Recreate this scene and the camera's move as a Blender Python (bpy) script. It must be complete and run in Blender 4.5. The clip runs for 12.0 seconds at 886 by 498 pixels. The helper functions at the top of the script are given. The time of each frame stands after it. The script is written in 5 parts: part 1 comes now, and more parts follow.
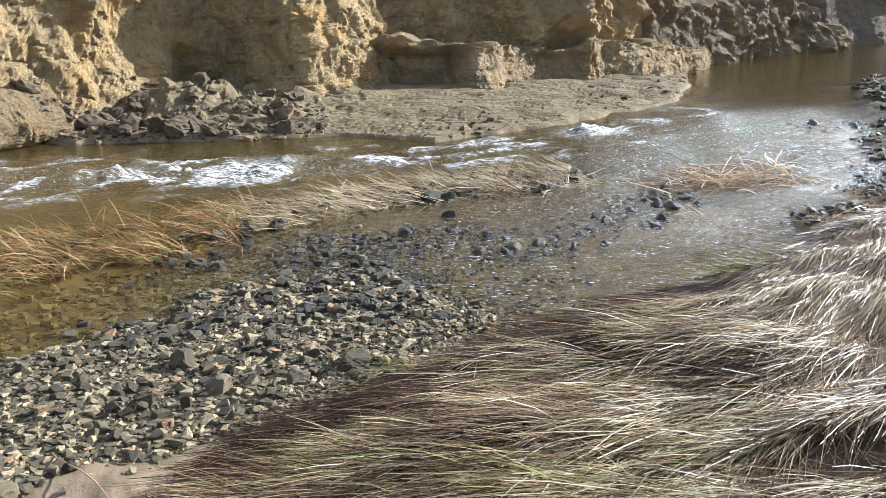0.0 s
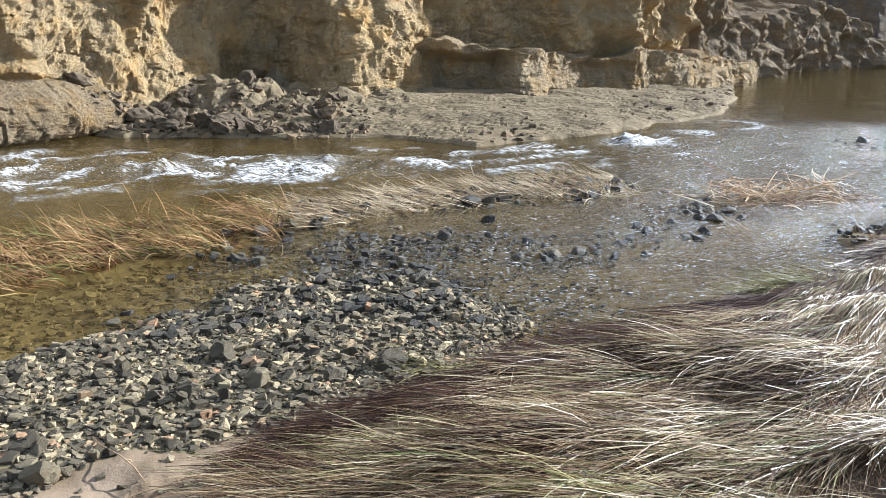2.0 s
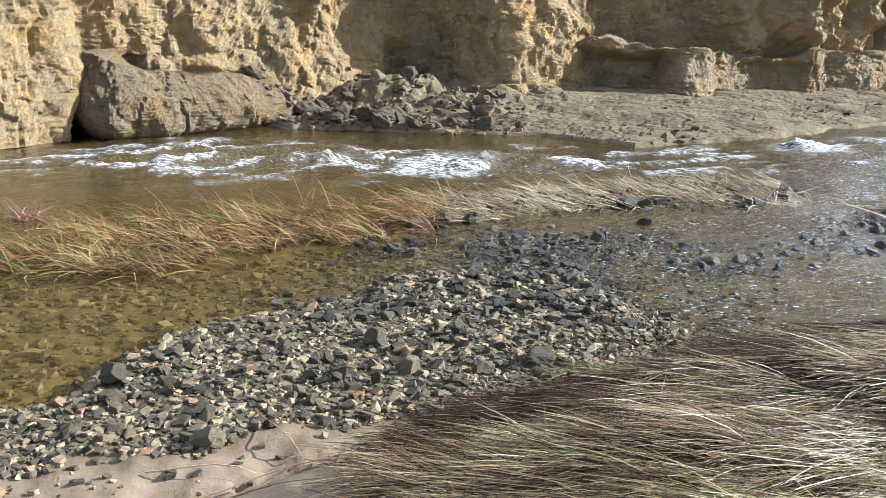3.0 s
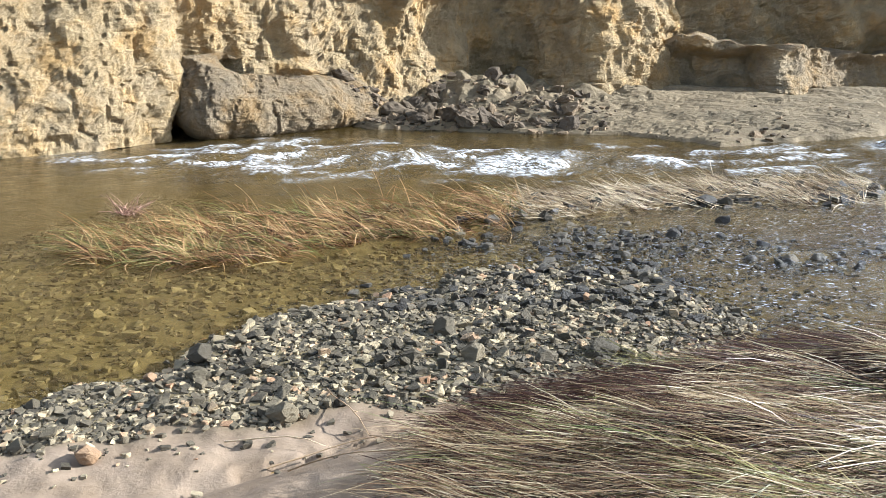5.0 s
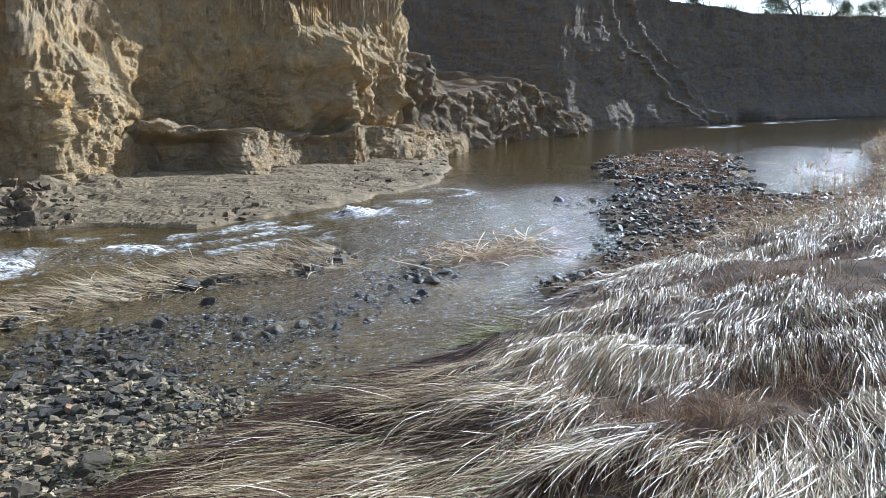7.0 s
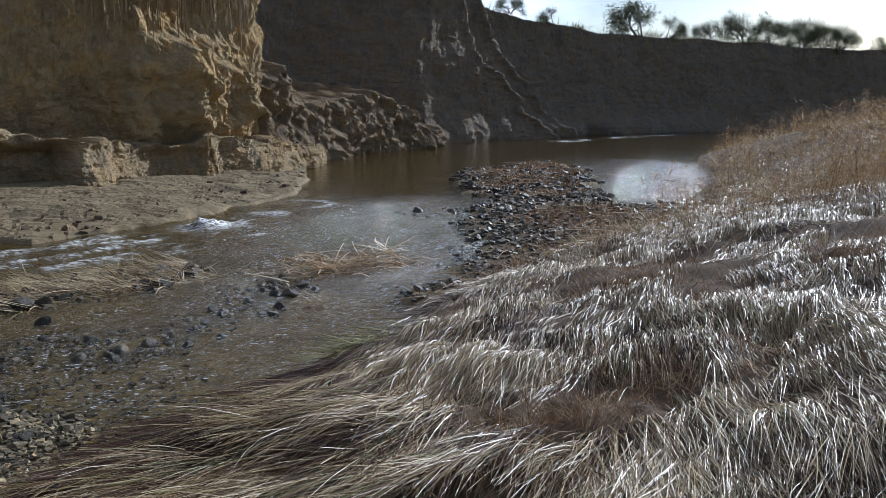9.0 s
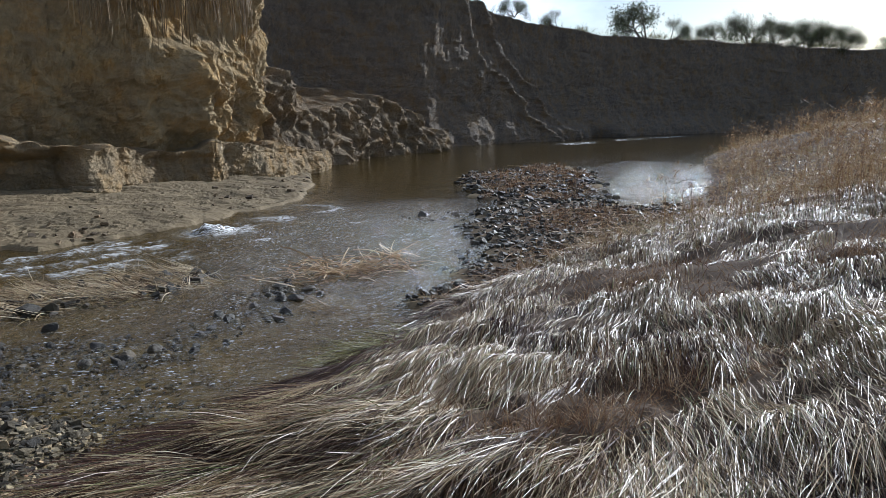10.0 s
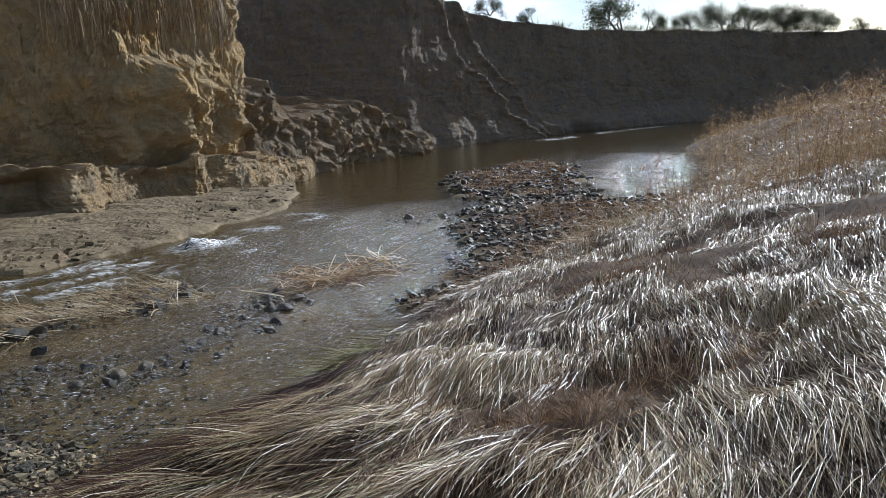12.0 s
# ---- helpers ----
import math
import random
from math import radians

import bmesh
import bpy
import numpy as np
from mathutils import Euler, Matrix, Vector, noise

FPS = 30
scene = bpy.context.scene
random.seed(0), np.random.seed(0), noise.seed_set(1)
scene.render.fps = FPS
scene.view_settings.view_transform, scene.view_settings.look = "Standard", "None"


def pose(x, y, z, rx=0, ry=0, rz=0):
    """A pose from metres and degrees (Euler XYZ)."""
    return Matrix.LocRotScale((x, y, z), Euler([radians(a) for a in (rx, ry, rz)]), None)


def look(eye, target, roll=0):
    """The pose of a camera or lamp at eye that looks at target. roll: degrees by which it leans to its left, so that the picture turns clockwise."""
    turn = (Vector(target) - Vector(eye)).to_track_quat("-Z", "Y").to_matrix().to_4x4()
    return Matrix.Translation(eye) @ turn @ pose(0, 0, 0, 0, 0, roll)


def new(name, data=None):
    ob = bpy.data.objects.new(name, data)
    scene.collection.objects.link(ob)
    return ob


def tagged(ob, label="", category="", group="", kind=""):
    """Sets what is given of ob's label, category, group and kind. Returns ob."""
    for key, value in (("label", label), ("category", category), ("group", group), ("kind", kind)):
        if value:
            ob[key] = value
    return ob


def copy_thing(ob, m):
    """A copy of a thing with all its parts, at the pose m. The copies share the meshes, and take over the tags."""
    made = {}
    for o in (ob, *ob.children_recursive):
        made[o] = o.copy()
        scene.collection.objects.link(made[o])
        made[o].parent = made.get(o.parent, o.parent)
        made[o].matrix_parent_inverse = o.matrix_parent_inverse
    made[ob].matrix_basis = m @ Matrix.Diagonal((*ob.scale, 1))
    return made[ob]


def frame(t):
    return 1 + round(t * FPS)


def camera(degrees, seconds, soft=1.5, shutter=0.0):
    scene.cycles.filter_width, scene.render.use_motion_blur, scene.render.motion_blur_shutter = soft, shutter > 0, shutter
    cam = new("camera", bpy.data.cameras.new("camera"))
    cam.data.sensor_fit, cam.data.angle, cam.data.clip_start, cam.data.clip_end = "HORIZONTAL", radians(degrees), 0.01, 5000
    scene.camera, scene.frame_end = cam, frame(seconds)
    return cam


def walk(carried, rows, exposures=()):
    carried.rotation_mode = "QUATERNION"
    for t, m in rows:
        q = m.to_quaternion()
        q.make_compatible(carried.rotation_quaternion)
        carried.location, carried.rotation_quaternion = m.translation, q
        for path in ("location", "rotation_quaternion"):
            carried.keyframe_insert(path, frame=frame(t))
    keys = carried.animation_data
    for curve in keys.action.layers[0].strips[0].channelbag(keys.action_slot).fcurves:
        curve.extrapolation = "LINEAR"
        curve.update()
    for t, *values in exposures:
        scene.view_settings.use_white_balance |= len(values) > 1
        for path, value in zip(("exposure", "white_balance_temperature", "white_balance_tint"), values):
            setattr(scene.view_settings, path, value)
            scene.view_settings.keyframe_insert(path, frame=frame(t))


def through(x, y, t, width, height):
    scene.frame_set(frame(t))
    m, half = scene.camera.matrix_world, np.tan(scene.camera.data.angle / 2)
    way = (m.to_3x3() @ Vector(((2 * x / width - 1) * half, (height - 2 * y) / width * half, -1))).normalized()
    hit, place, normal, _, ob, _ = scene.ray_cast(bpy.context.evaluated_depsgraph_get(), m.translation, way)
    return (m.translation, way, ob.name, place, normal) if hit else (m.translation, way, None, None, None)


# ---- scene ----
cam = camera(55.9, 12.0, soft=0.65)
# seconds, eye x, y, z, then degrees: heading to the right of +y, tilt down, lean
PATH = [
    (0.0, 0.000, 0.000, 2.600, 0.00, 16.02, 1.04),
    (0.5, -0.011, -0.001, 2.593, -0.82, 15.89, 0.27),
    (1.0, -0.017, -0.002, 2.596, -1.22, 15.82, -0.15),
    (1.5, -0.022, -0.013, 2.595, -1.82, 15.77, -0.32),
    (2.0, -0.038, -0.011, 2.592, -2.53, 15.70, -0.51),
    (2.5, -0.056, -0.028, 2.587, -7.24, 15.82, 0.04),
    (3.0, -0.073, -0.047, 2.589, -13.09, 15.94, -0.64),
    (3.2, -0.077, -0.055, 2.585, -15.85, 16.41, -0.41),
    (4.0, 0.03, -0.16, 2.586, -21.10, 16.35, -0.70),
    (4.8, 0.150, -0.253, 2.587, -20.07, 15.81, -0.30),
    (5.0, 0.160, -0.240, 2.584, -19.47, 15.84, 0.50),
    (5.2, 0.166, -0.222, 2.585, -16.06, 15.86, 0.35),
    (5.4, 0.170, -0.203, 2.586, -11.40, 15.88, 0.17),
    (5.5, 0.170, -0.191, 2.586, -8.38, 15.88, 0.09),
    (5.7, 0.166, -0.155, 2.578, -2.40, 15.70, -0.20),
    (6.0, 0.158, -0.101, 2.567, 5.72, 15.32, -0.51),
    (6.2, 0.178, -0.090, 2.564, 9.20, 14.30, -0.30),
    (6.4, 0.200, -0.078, 2.561, 12.35, 11.50, -0.05),
    (6.5, 0.207, -0.073, 2.560, 13.00, 11.08, 0.03),
    (6.7, 0.212, -0.067, 2.560, 13.66, 10.57, 0.48),
    (7.5, 0.25, 0.02, 2.52, 19.60, 10.75, 0.10),
    (8.3, 0.280, 0.096, 2.486, 24.70, 10.42, -0.29),
    (8.5, 0.278, 0.097, 2.486, 25.39, 9.80, -0.39),
    (9.0, 0.280, 0.094, 2.488, 25.15, 9.62, -0.15),
    (9.5, 0.282, 0.093, 2.485, 24.96, 9.46, -0.00),
    (10.0, 0.287, 0.101, 2.484, 24.76, 9.36, 0.40),
    (10.5, 0.289, 0.099, 2.488, 24.63, 9.13, 0.88),
    (11.0, 0.289, 0.105, 2.489, 24.26, 8.98, 1.44),
    (11.5, 0.296, 0.102, 2.488, 24.28, 9.07, 2.47),
    (12.0, 0.302, 0.081, 2.488, 25.57, 9.29, 3.27),
]


def pan(x, y, z, heading, tilt, lean):
    h, p = radians(heading), radians(tilt)
    way = Vector((math.sin(h) * math.cos(p), math.cos(h) * math.cos(p), -math.sin(p)))
    eye = Vector((x, y, z))
    return look(eye, eye + way, -lean)


EXPOSURES = [(0.0, 1.42, 5450, 8), (3.0, 1.42, 5350, 8), (4.8, 1.58, 5350, 8), (5.1, 1.6, 5350, 8), (5.5, 1.68, 5200, 8), (5.9, 1.84, 5100, 7), (6.4, 1.64, 4950, 7), (8.3, 0.26, 5200, 9), (12.0, 0.46, 5400, 9)]
walk(cam, [(t, pan(*row)) for t, *row in PATH], EXPOSURES)

# ---- light ----
SUN_HEADING, SUN_HEIGHT = 65.0, 24.0
world = bpy.data.worlds.new("sky")
scene.world = world
world.use_nodes = True
wn, wl = world.node_tree.nodes, world.node_tree.links
wn.clear()
sky = wn.new("ShaderNodeTexSky")
sky.sky_type = "NISHITA"
sky.sun_disc = False
sky.sun_elevation, sky.sun_rotation = radians(SUN_HEIGHT), radians(SUN_HEADING)
sky.dust_density, sky.air_density, sky.ozone_density = 1.0, 1.0, 1.5
back = wn.new("ShaderNodeBackground")
back.inputs["Strength"].default_value = 0.07
coord = wn.new("ShaderNodeTexCoord")
clouds = wn.new("ShaderNodeTexNoise")
clouds.inputs["Scale"].default_value = 2.2
clouds.inputs["Detail"].default_value = 7
ramp = wn.new("ShaderNodeValToRGB")
ramp.color_ramp.elements[0].position, ramp.color_ramp.elements[1].position = 0.50, 0.67
mixc = wn.new("ShaderNodeMix")
mixc.data_type = "RGBA"
squash = wn.new("ShaderNodeMapping")
squash.inputs["Scale"].default_value = (1.0, 1.0, 2.6)
squash.inputs["Location"].default_value = (3.1, 0.7, 0.2)
wl.new(coord.outputs["Generated"], squash.inputs["Vector"])
wl.new(squash.outputs["Vector"], clouds.inputs["Vector"])
wl.new(clouds.outputs["Fac"], ramp.inputs["Fac"])
wl.new(ramp.outputs["Color"], mixc.inputs["Factor"])
wl.new(sky.outputs["Color"], mixc.inputs["A"])
mixc.inputs["B"].default_value = (17.5, 17.4, 17.2, 1)
wl.new(mixc.outputs["Result"], back.inputs["Color"])
out = wn.new("ShaderNodeOutputWorld")
wl.new(back.outputs["Background"], out.inputs["Surface"])

sun = new("sun", bpy.data.lights.new("sun", "SUN"))
sun.data.energy, sun.data.angle, sun.data.color = 5.0, radians(0.55), (1.0, 0.94, 0.86)
hs, es = radians(SUN_HEADING), radians(SUN_HEIGHT)
sun.matrix_world = look((60 * math.sin(hs) * math.cos(es), 60 * math.cos(hs) * math.cos(es), 60 * math.sin(es)), (0, 0, 0))

# ---- materials ----
def material(name, rough=0.85, spec=0.3):
    m = bpy.data.materials.new(name)
    m.use_nodes = True
    b = m.node_tree.nodes["Principled BSDF"]
    b.inputs["Roughness"].default_value = rough
    b.inputs["Specular IOR Level"].default_value = spec
    return m, m.node_tree.nodes, m.node_tree.links, b


def noise_node(n, l, scale, detail=6, rough=0.6, stretch=None, vec=None):
    g = n.new("ShaderNodeTexNoise")
    g.inputs["Scale"].default_value, g.inputs["Detail"].default_value, g.inputs["Roughness"].default_value = scale, detail, rough
    if vec is None:
        c = n.new("ShaderNodeTexCoord")
        vec = c.outputs["Object"]
    if stretch:
        mp = n.new("ShaderNodeMapping")
        mp.inputs["Scale"].default_value = stretch
        l.new(vec, mp.inputs["Vector"])
        vec = mp.outputs["Vector"]
    l.new(vec, g.inputs["Vector"])
    return g.outputs["Fac"]


def ramp_node(n, l, fac, stops):
    r = n.new("ShaderNodeValToRGB")
    e = r.color_ramp.elements
    while len(e) < len(stops):
        e.new(0.5)
    for el, (p, c) in zip(e, stops):
        el.position, el.color = p, (*c, 1)
    l.new(fac, r.inputs["Fac"])
    return r.outputs["Color"]


def mix_node(n, l, fac, a, b, blend="MIX"):
    m = n.new("ShaderNodeMix")
    m.data_type, m.blend_type = "RGBA", blend
    for key, v in (("Factor", fac), ("A", a), ("B", b)):
        if isinstance(v, (int, float)):
            m.inputs[key].default_value = v
        elif isinstance(v, tuple):
            m.inputs[key].default_value = (*v, 1)
        else:
            l.new(v, m.inputs[key])
    return m.outputs["Result"]


def math_node(n, l, op, a, b=0.0):
    m = n.new("ShaderNodeMath")
    m.operation = op
    for i, v in enumerate((a, b)):
        if isinstance(v, (int, float)):
            m.inputs[i].default_value = v
        else:
            l.new(v, m.inputs[i])
    return m.outputs[0]


def bump_node(n, l, b, height, strength, distance):
    k = n.new("ShaderNodeBump")
    k.inputs["Strength"].default_value, k.inputs["Distance"].default_value = strength, distance
    l.new(height, k.inputs["Height"])
    l.new(k.outputs["Normal"], b.inputs["Normal"])


def attribute(n, name):
    a = n.new("ShaderNodeAttribute")
    a.attribute_name = name
    return a.outputs["Fac"]


def cliff_material(name, tones, strata=0.5):
    m, n, l, b = material(name, 0.95, 0.12)
    big = noise_node(n, l, 0.35, 5)
    fine = noise_node(n, l, 3.5, 10, 0.76)
    bands = noise_node(n, l, 1.0, 6, 0.6, (0.25, 0.25, 4.5))
    base = ramp_node(n, l, big, [(0.32, tones[0]), (0.5, tones[1]), (0.68, tones[2])])
    col = mix_node(n, l, math_node(n, l, "MULTIPLY", bands, strata), base, tones[3])
    stain = ramp_node(n, l, noise_node(n, l, 1.3, 7, 0.68), [(0.36, (0.80, 0.84, 0.92)), (0.5, (1.0, 1.0, 1.0)), (0.64, (1.12, 0.96, 0.70))])
    col = mix_node(n, l, 0.85, col, stain, "MULTIPLY")
    grain = ramp_node(n, l, fine, [(0.3, (0.62, 0.60, 0.58)), (0.7, (1.14, 1.12, 1.08))])
    l.new(mix_node(n, l, 0.8, col, grain, "MULTIPLY"), b.inputs["Base Color"])
    crumbs = n.new("ShaderNodeTexVoronoi")
    crumbs.inputs["Scale"].default_value = 7.0
    spread = n.new("ShaderNodeTexCoord")
    warp = n.new("ShaderNodeMix")
    warp.data_type = "VECTOR"
    warp.inputs["Factor"].default_value = 0.12
    tn = n.new("ShaderNodeTexNoise")
    tn.inputs["Scale"].default_value = 6.0
    l.new(spread.outputs["Object"], tn.inputs["Vector"])
    l.new(spread.outputs["Object"], warp.inputs["A"])
    l.new(tn.outputs["Color"], warp.inputs["B"])
    l.new(warp.outputs["Result"], crumbs.inputs["Vector"])
    h = math_node(n, l, "ADD", math_node(n, l, "MULTIPLY", fine, 0.4), math_node(n, l, "MULTIPLY", noise_node(n, l, 9, 10, 0.72), 0.6))
    h = math_node(n, l, "SUBTRACT", h, math_node(n, l, "MULTIPLY", crumbs.outputs["Distance"], 0.06))
    bump_node(n, l, b, h, 1.0, 0.26)
    return m


CLIFF = cliff_material("eroded_silt", ((0.41, 0.285, 0.135), (0.50, 0.365, 0.185), (0.44, 0.33, 0.19), (0.31, 0.235, 0.14)))
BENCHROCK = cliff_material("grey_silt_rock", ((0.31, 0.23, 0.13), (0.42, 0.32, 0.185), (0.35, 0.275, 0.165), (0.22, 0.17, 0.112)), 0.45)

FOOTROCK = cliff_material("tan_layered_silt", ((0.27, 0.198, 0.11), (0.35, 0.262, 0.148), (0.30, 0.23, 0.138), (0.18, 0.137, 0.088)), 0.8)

# The cliff silt again, its tones darkened for the far wall's shade.
SHADE_SILT = cliff_material("shade_toned_silt", ((0.155, 0.126, 0.095), (0.22, 0.178, 0.132), (0.185, 0.154, 0.12), (0.13, 0.109, 0.085)))

# Silt for the slump, coloured darker because its face lies mostly in shade.
SLUMP_SHADE = cliff_material("crumbling_shaded_silt", ((0.19, 0.145, 0.092), (0.27, 0.207, 0.13), (0.225, 0.175, 0.115), (0.145, 0.114, 0.08)), 0.4)


def shelf_material():
    m, n, l, b = material("cracked_mud", 0.9, 0.15)
    big = noise_node(n, l, 0.8, 6)
    fine = noise_node(n, l, 9, 6, 0.7)
    col = ramp_node(n, l, big, [(0.3, (0.10, 0.075, 0.042)), (0.5, (0.215, 0.163, 0.094)), (0.7, (0.15, 0.117, 0.07))])
    l.new(mix_node(n, l, 0.7, col, ramp_node(n, l, fine, [(0.3, (0.6, 0.6, 0.6)), (0.7, (1.1, 1.1, 1.08))]), "MULTIPLY"), b.inputs["Base Color"])
    plates = n.new("ShaderNodeTexVoronoi")
    plates.feature = "DISTANCE_TO_EDGE"
    plates.inputs["Scale"].default_value = 1.0
    where = n.new("ShaderNodeTexCoord")
    flat = n.new("ShaderNodeMapping")
    flat.inputs["Scale"].default_value = (1.3, 3.4, 1.0)
    l.new(where.outputs["Object"], flat.inputs["Vector"])
    l.new(flat.outputs["Vector"], plates.inputs["Vector"])
    gap = ramp_node(n, l, plates.outputs["Distance"], [(0.0, (0, 0, 0)), (0.07, (1, 1, 1))])
    bump_node(n, l, b, math_node(n, l, "ADD", math_node(n, l, "MULTIPLY", fine, 1.2), math_node(n, l, "MULTIPLY", gap, 0.3)), 0.9, 0.03)
    return m


SHELF = shelf_material()


def ground_material():
    m, n, l, b = material("bank_soil_and_silt", 0.95, 0.06)
    big = noise_node(n, l, 0.5, 6)
    fine = noise_node(n, l, 14, 8, 0.7)
    soil = ramp_node(n, l, big, [(0.3, (0.055, 0.038, 0.026)), (0.55, (0.095, 0.067, 0.045)), (0.75, (0.15, 0.108, 0.072))])
    sand = ramp_node(n, l, noise_node(n, l, 2.5, 6), [(0.35, (0.21, 0.15, 0.094)), (0.65, (0.30, 0.222, 0.148))])
    bed = ramp_node(n, l, noise_node(n, l, 6, 6, 0.7), [(0.35, (0.125, 0.096, 0.05)), (0.65, (0.23, 0.182, 0.10))])
    col = mix_node(n, l, attribute(n, "sand"), soil, sand)
    col = mix_node(n, l, attribute(n, "bed"), col, bed)
    col = mix_node(n, l, 0.6, col, ramp_node(n, l, fine, [(0.3, (0.75, 0.75, 0.75)), (0.7, (1.08, 1.08, 1.08))]), "MULTIPLY")
    l.new(col, b.inputs["Base Color"])
    bump_node(n, l, b, math_node(n, l, "ADD", fine, math_node(n, l, "MULTIPLY", noise_node(n, l, 60, 3), 0.4)), 0.5, 0.02)
    return m


GROUND = ground_material()


def water_material():
    m = bpy.data.materials.new("silty_water")
    m.use_nodes = True
    n, l = m.node_tree.nodes, m.node_tree.links
    n.remove(n["Principled BSDF"])
    flow = noise_node(n, l, 6.0, 5, 0.55, (0.8, 1.4, 1.0))
    ripple = noise_node(n, l, 24.0, 3, 0.5)
    k = n.new("ShaderNodeBump")
    k.inputs["Strength"].default_value, k.inputs["Distance"].default_value = 1.0, 0.10
    waves = math_node(n, l, "ADD", flow, math_node(n, l, "MULTIPLY", ripple, 0.4))
    l.new(math_node(n, l, "MULTIPLY", waves, math_node(n, l, "ADD", math_node(n, l, "MULTIPLY", attribute(n, "chop"), 1.2), 0.12)), k.inputs["Height"])
    silt = n.new("ShaderNodeBsdfDiffuse")
    l.new(ramp_node(n, l, noise_node(n, l, 0.7, 4), [(0.3, (0.066, 0.042, 0.010)), (0.7, (0.10, 0.066, 0.017))]), silt.inputs["Color"])
    clear = n.new("ShaderNodeBsdfTransparent")
    clear.inputs["Color"].default_value = (0.84, 0.79, 0.58, 1)
    body = n.new("ShaderNodeMixShader")
    l.new(attribute(n, "depth"), body.inputs["Fac"])
    l.new(clear.outputs["BSDF"], body.inputs[1])
    l.new(silt.outputs["BSDF"], body.inputs[2])
    gloss = n.new("ShaderNodeBsdfGlossy")
    l.new(math_node(n, l, "ADD", math_node(n, l, "MULTIPLY", attribute(n, "chop"), 0.05), 0.055), gloss.inputs["Roughness"])
    l.new(k.outputs["Normal"], gloss.inputs["Normal"])
    edge = n.new("ShaderNodeLayerWeight")
    edge.inputs["Blend"].default_value = 0.5
    l.new(k.outputs["Normal"], edge.inputs["Normal"])
    sheen = math_node(n, l, "POWER", edge.outputs["Facing"], math_node(n, l, "SUBTRACT", 5.0, math_node(n, l, "MULTIPLY", attribute(n, "chop"), 2.5)))
    sheen = math_node(n, l, "ADD", math_node(n, l, "MULTIPLY", sheen, 0.96), 0.025)
    wet = n.new("ShaderNodeMixShader")
    l.new(sheen, wet.inputs["Fac"])
    l.new(body.outputs["Shader"], wet.inputs[1])
    l.new(gloss.outputs["BSDF"], wet.inputs[2])
    foam = n.new("ShaderNodeBsdfPrincipled")
    foam.inputs["Base Color"].default_value = (0.80, 0.80, 0.77, 1)
    foam.inputs["Roughness"].default_value = 0.7
    lace = ramp_node(n, l, noise_node(n, l, 11, 9, 0.76, (0.7, 1.5, 1.0)), [(0.46, (0, 0, 0)), (0.57, (1, 1, 1))])
    fm = math_node(n, l, "MULTIPLY", attribute(n, "foam"), math_node(n, l, "ADD", lace, 0.03))
    # White dots serve as bubbles and as sun glints painted on the ripples.
    dots = ramp_node(n, l, noise_node(n, l, 27, 2, 0.5, (0.6, 1.5, 1.0)), [(0.61, (0, 0, 0)), (0.69, (1, 1, 1))])
    fm = math_node(n, l, "ADD", fm, math_node(n, l, "MULTIPLY", attribute(n, "foam_glint"), dots))
    fm.node.use_clamp = True
    top = n.new("ShaderNodeMixShader")
    l.new(fm, top.inputs["Fac"])
    l.new(wet.outputs["Shader"], top.inputs[1])
    l.new(foam.outputs["BSDF"], top.inputs[2])
    l.new(top.outputs["Shader"], n["Material Output"].inputs["Surface"])
    return m


WATER = water_material()


def stone_material(name, tones, rough=0.7):
    m, n, l, b = material(name, rough, 0.2)
    info = n.new("ShaderNodeObjectInfo")
    geo = n.new("ShaderNodeNewGeometry")
    pick = math_node(n, l, "FRACT", math_node(n, l, "ADD", info.outputs["Random"], geo.outputs["Random Per Island"]))
    col = ramp_node(n, l, pick, tones)
    fine = noise_node(n, l, 30, 6, 0.7)
    l.new(mix_node(n, l, 0.7, col, ramp_node(n, l, fine, [(0.3, (0.6, 0.6, 0.6)), (0.7, (1.15, 1.15, 1.12))]), "MULTIPLY"), b.inputs["Base Color"])
    bump_node(n, l, b, fine, 0.8, 0.016)
    return m


STONE = stone_material("river_stone", [(0.0, (0.052, 0.043, 0.029)), (0.25, (0.145, 0.116, 0.073)), (0.45, (0.076, 0.062, 0.039)), (0.7, (0.225, 0.18, 0.111)), (0.92, (0.45, 0.355, 0.205)), (1.0, (0.33, 0.19, 0.10))])
BEDSTONE = stone_material("silt_covered_stone", [(0.0, (0.06, 0.046, 0.027)), (0.4, (0.15, 0.117, 0.065)), (0.85, (0.25, 0.198, 0.115)), (1.0, (0.38, 0.305, 0.185))])
WETSTONE = stone_material("wet_dark_stone", [(0.0, (0.03, 0.026, 0.02)), (0.5, (0.062, 0.053, 0.039)), (0.85, (0.115, 0.097, 0.067)), (1.0, (0.21, 0.168, 0.11))], 0.42)
CLOD = stone_material("mud_clod", [(0.0, (0.08, 0.06, 0.04)), (0.5, (0.145, 0.108, 0.068)), (1.0, (0.25, 0.175, 0.10))], 0.92)


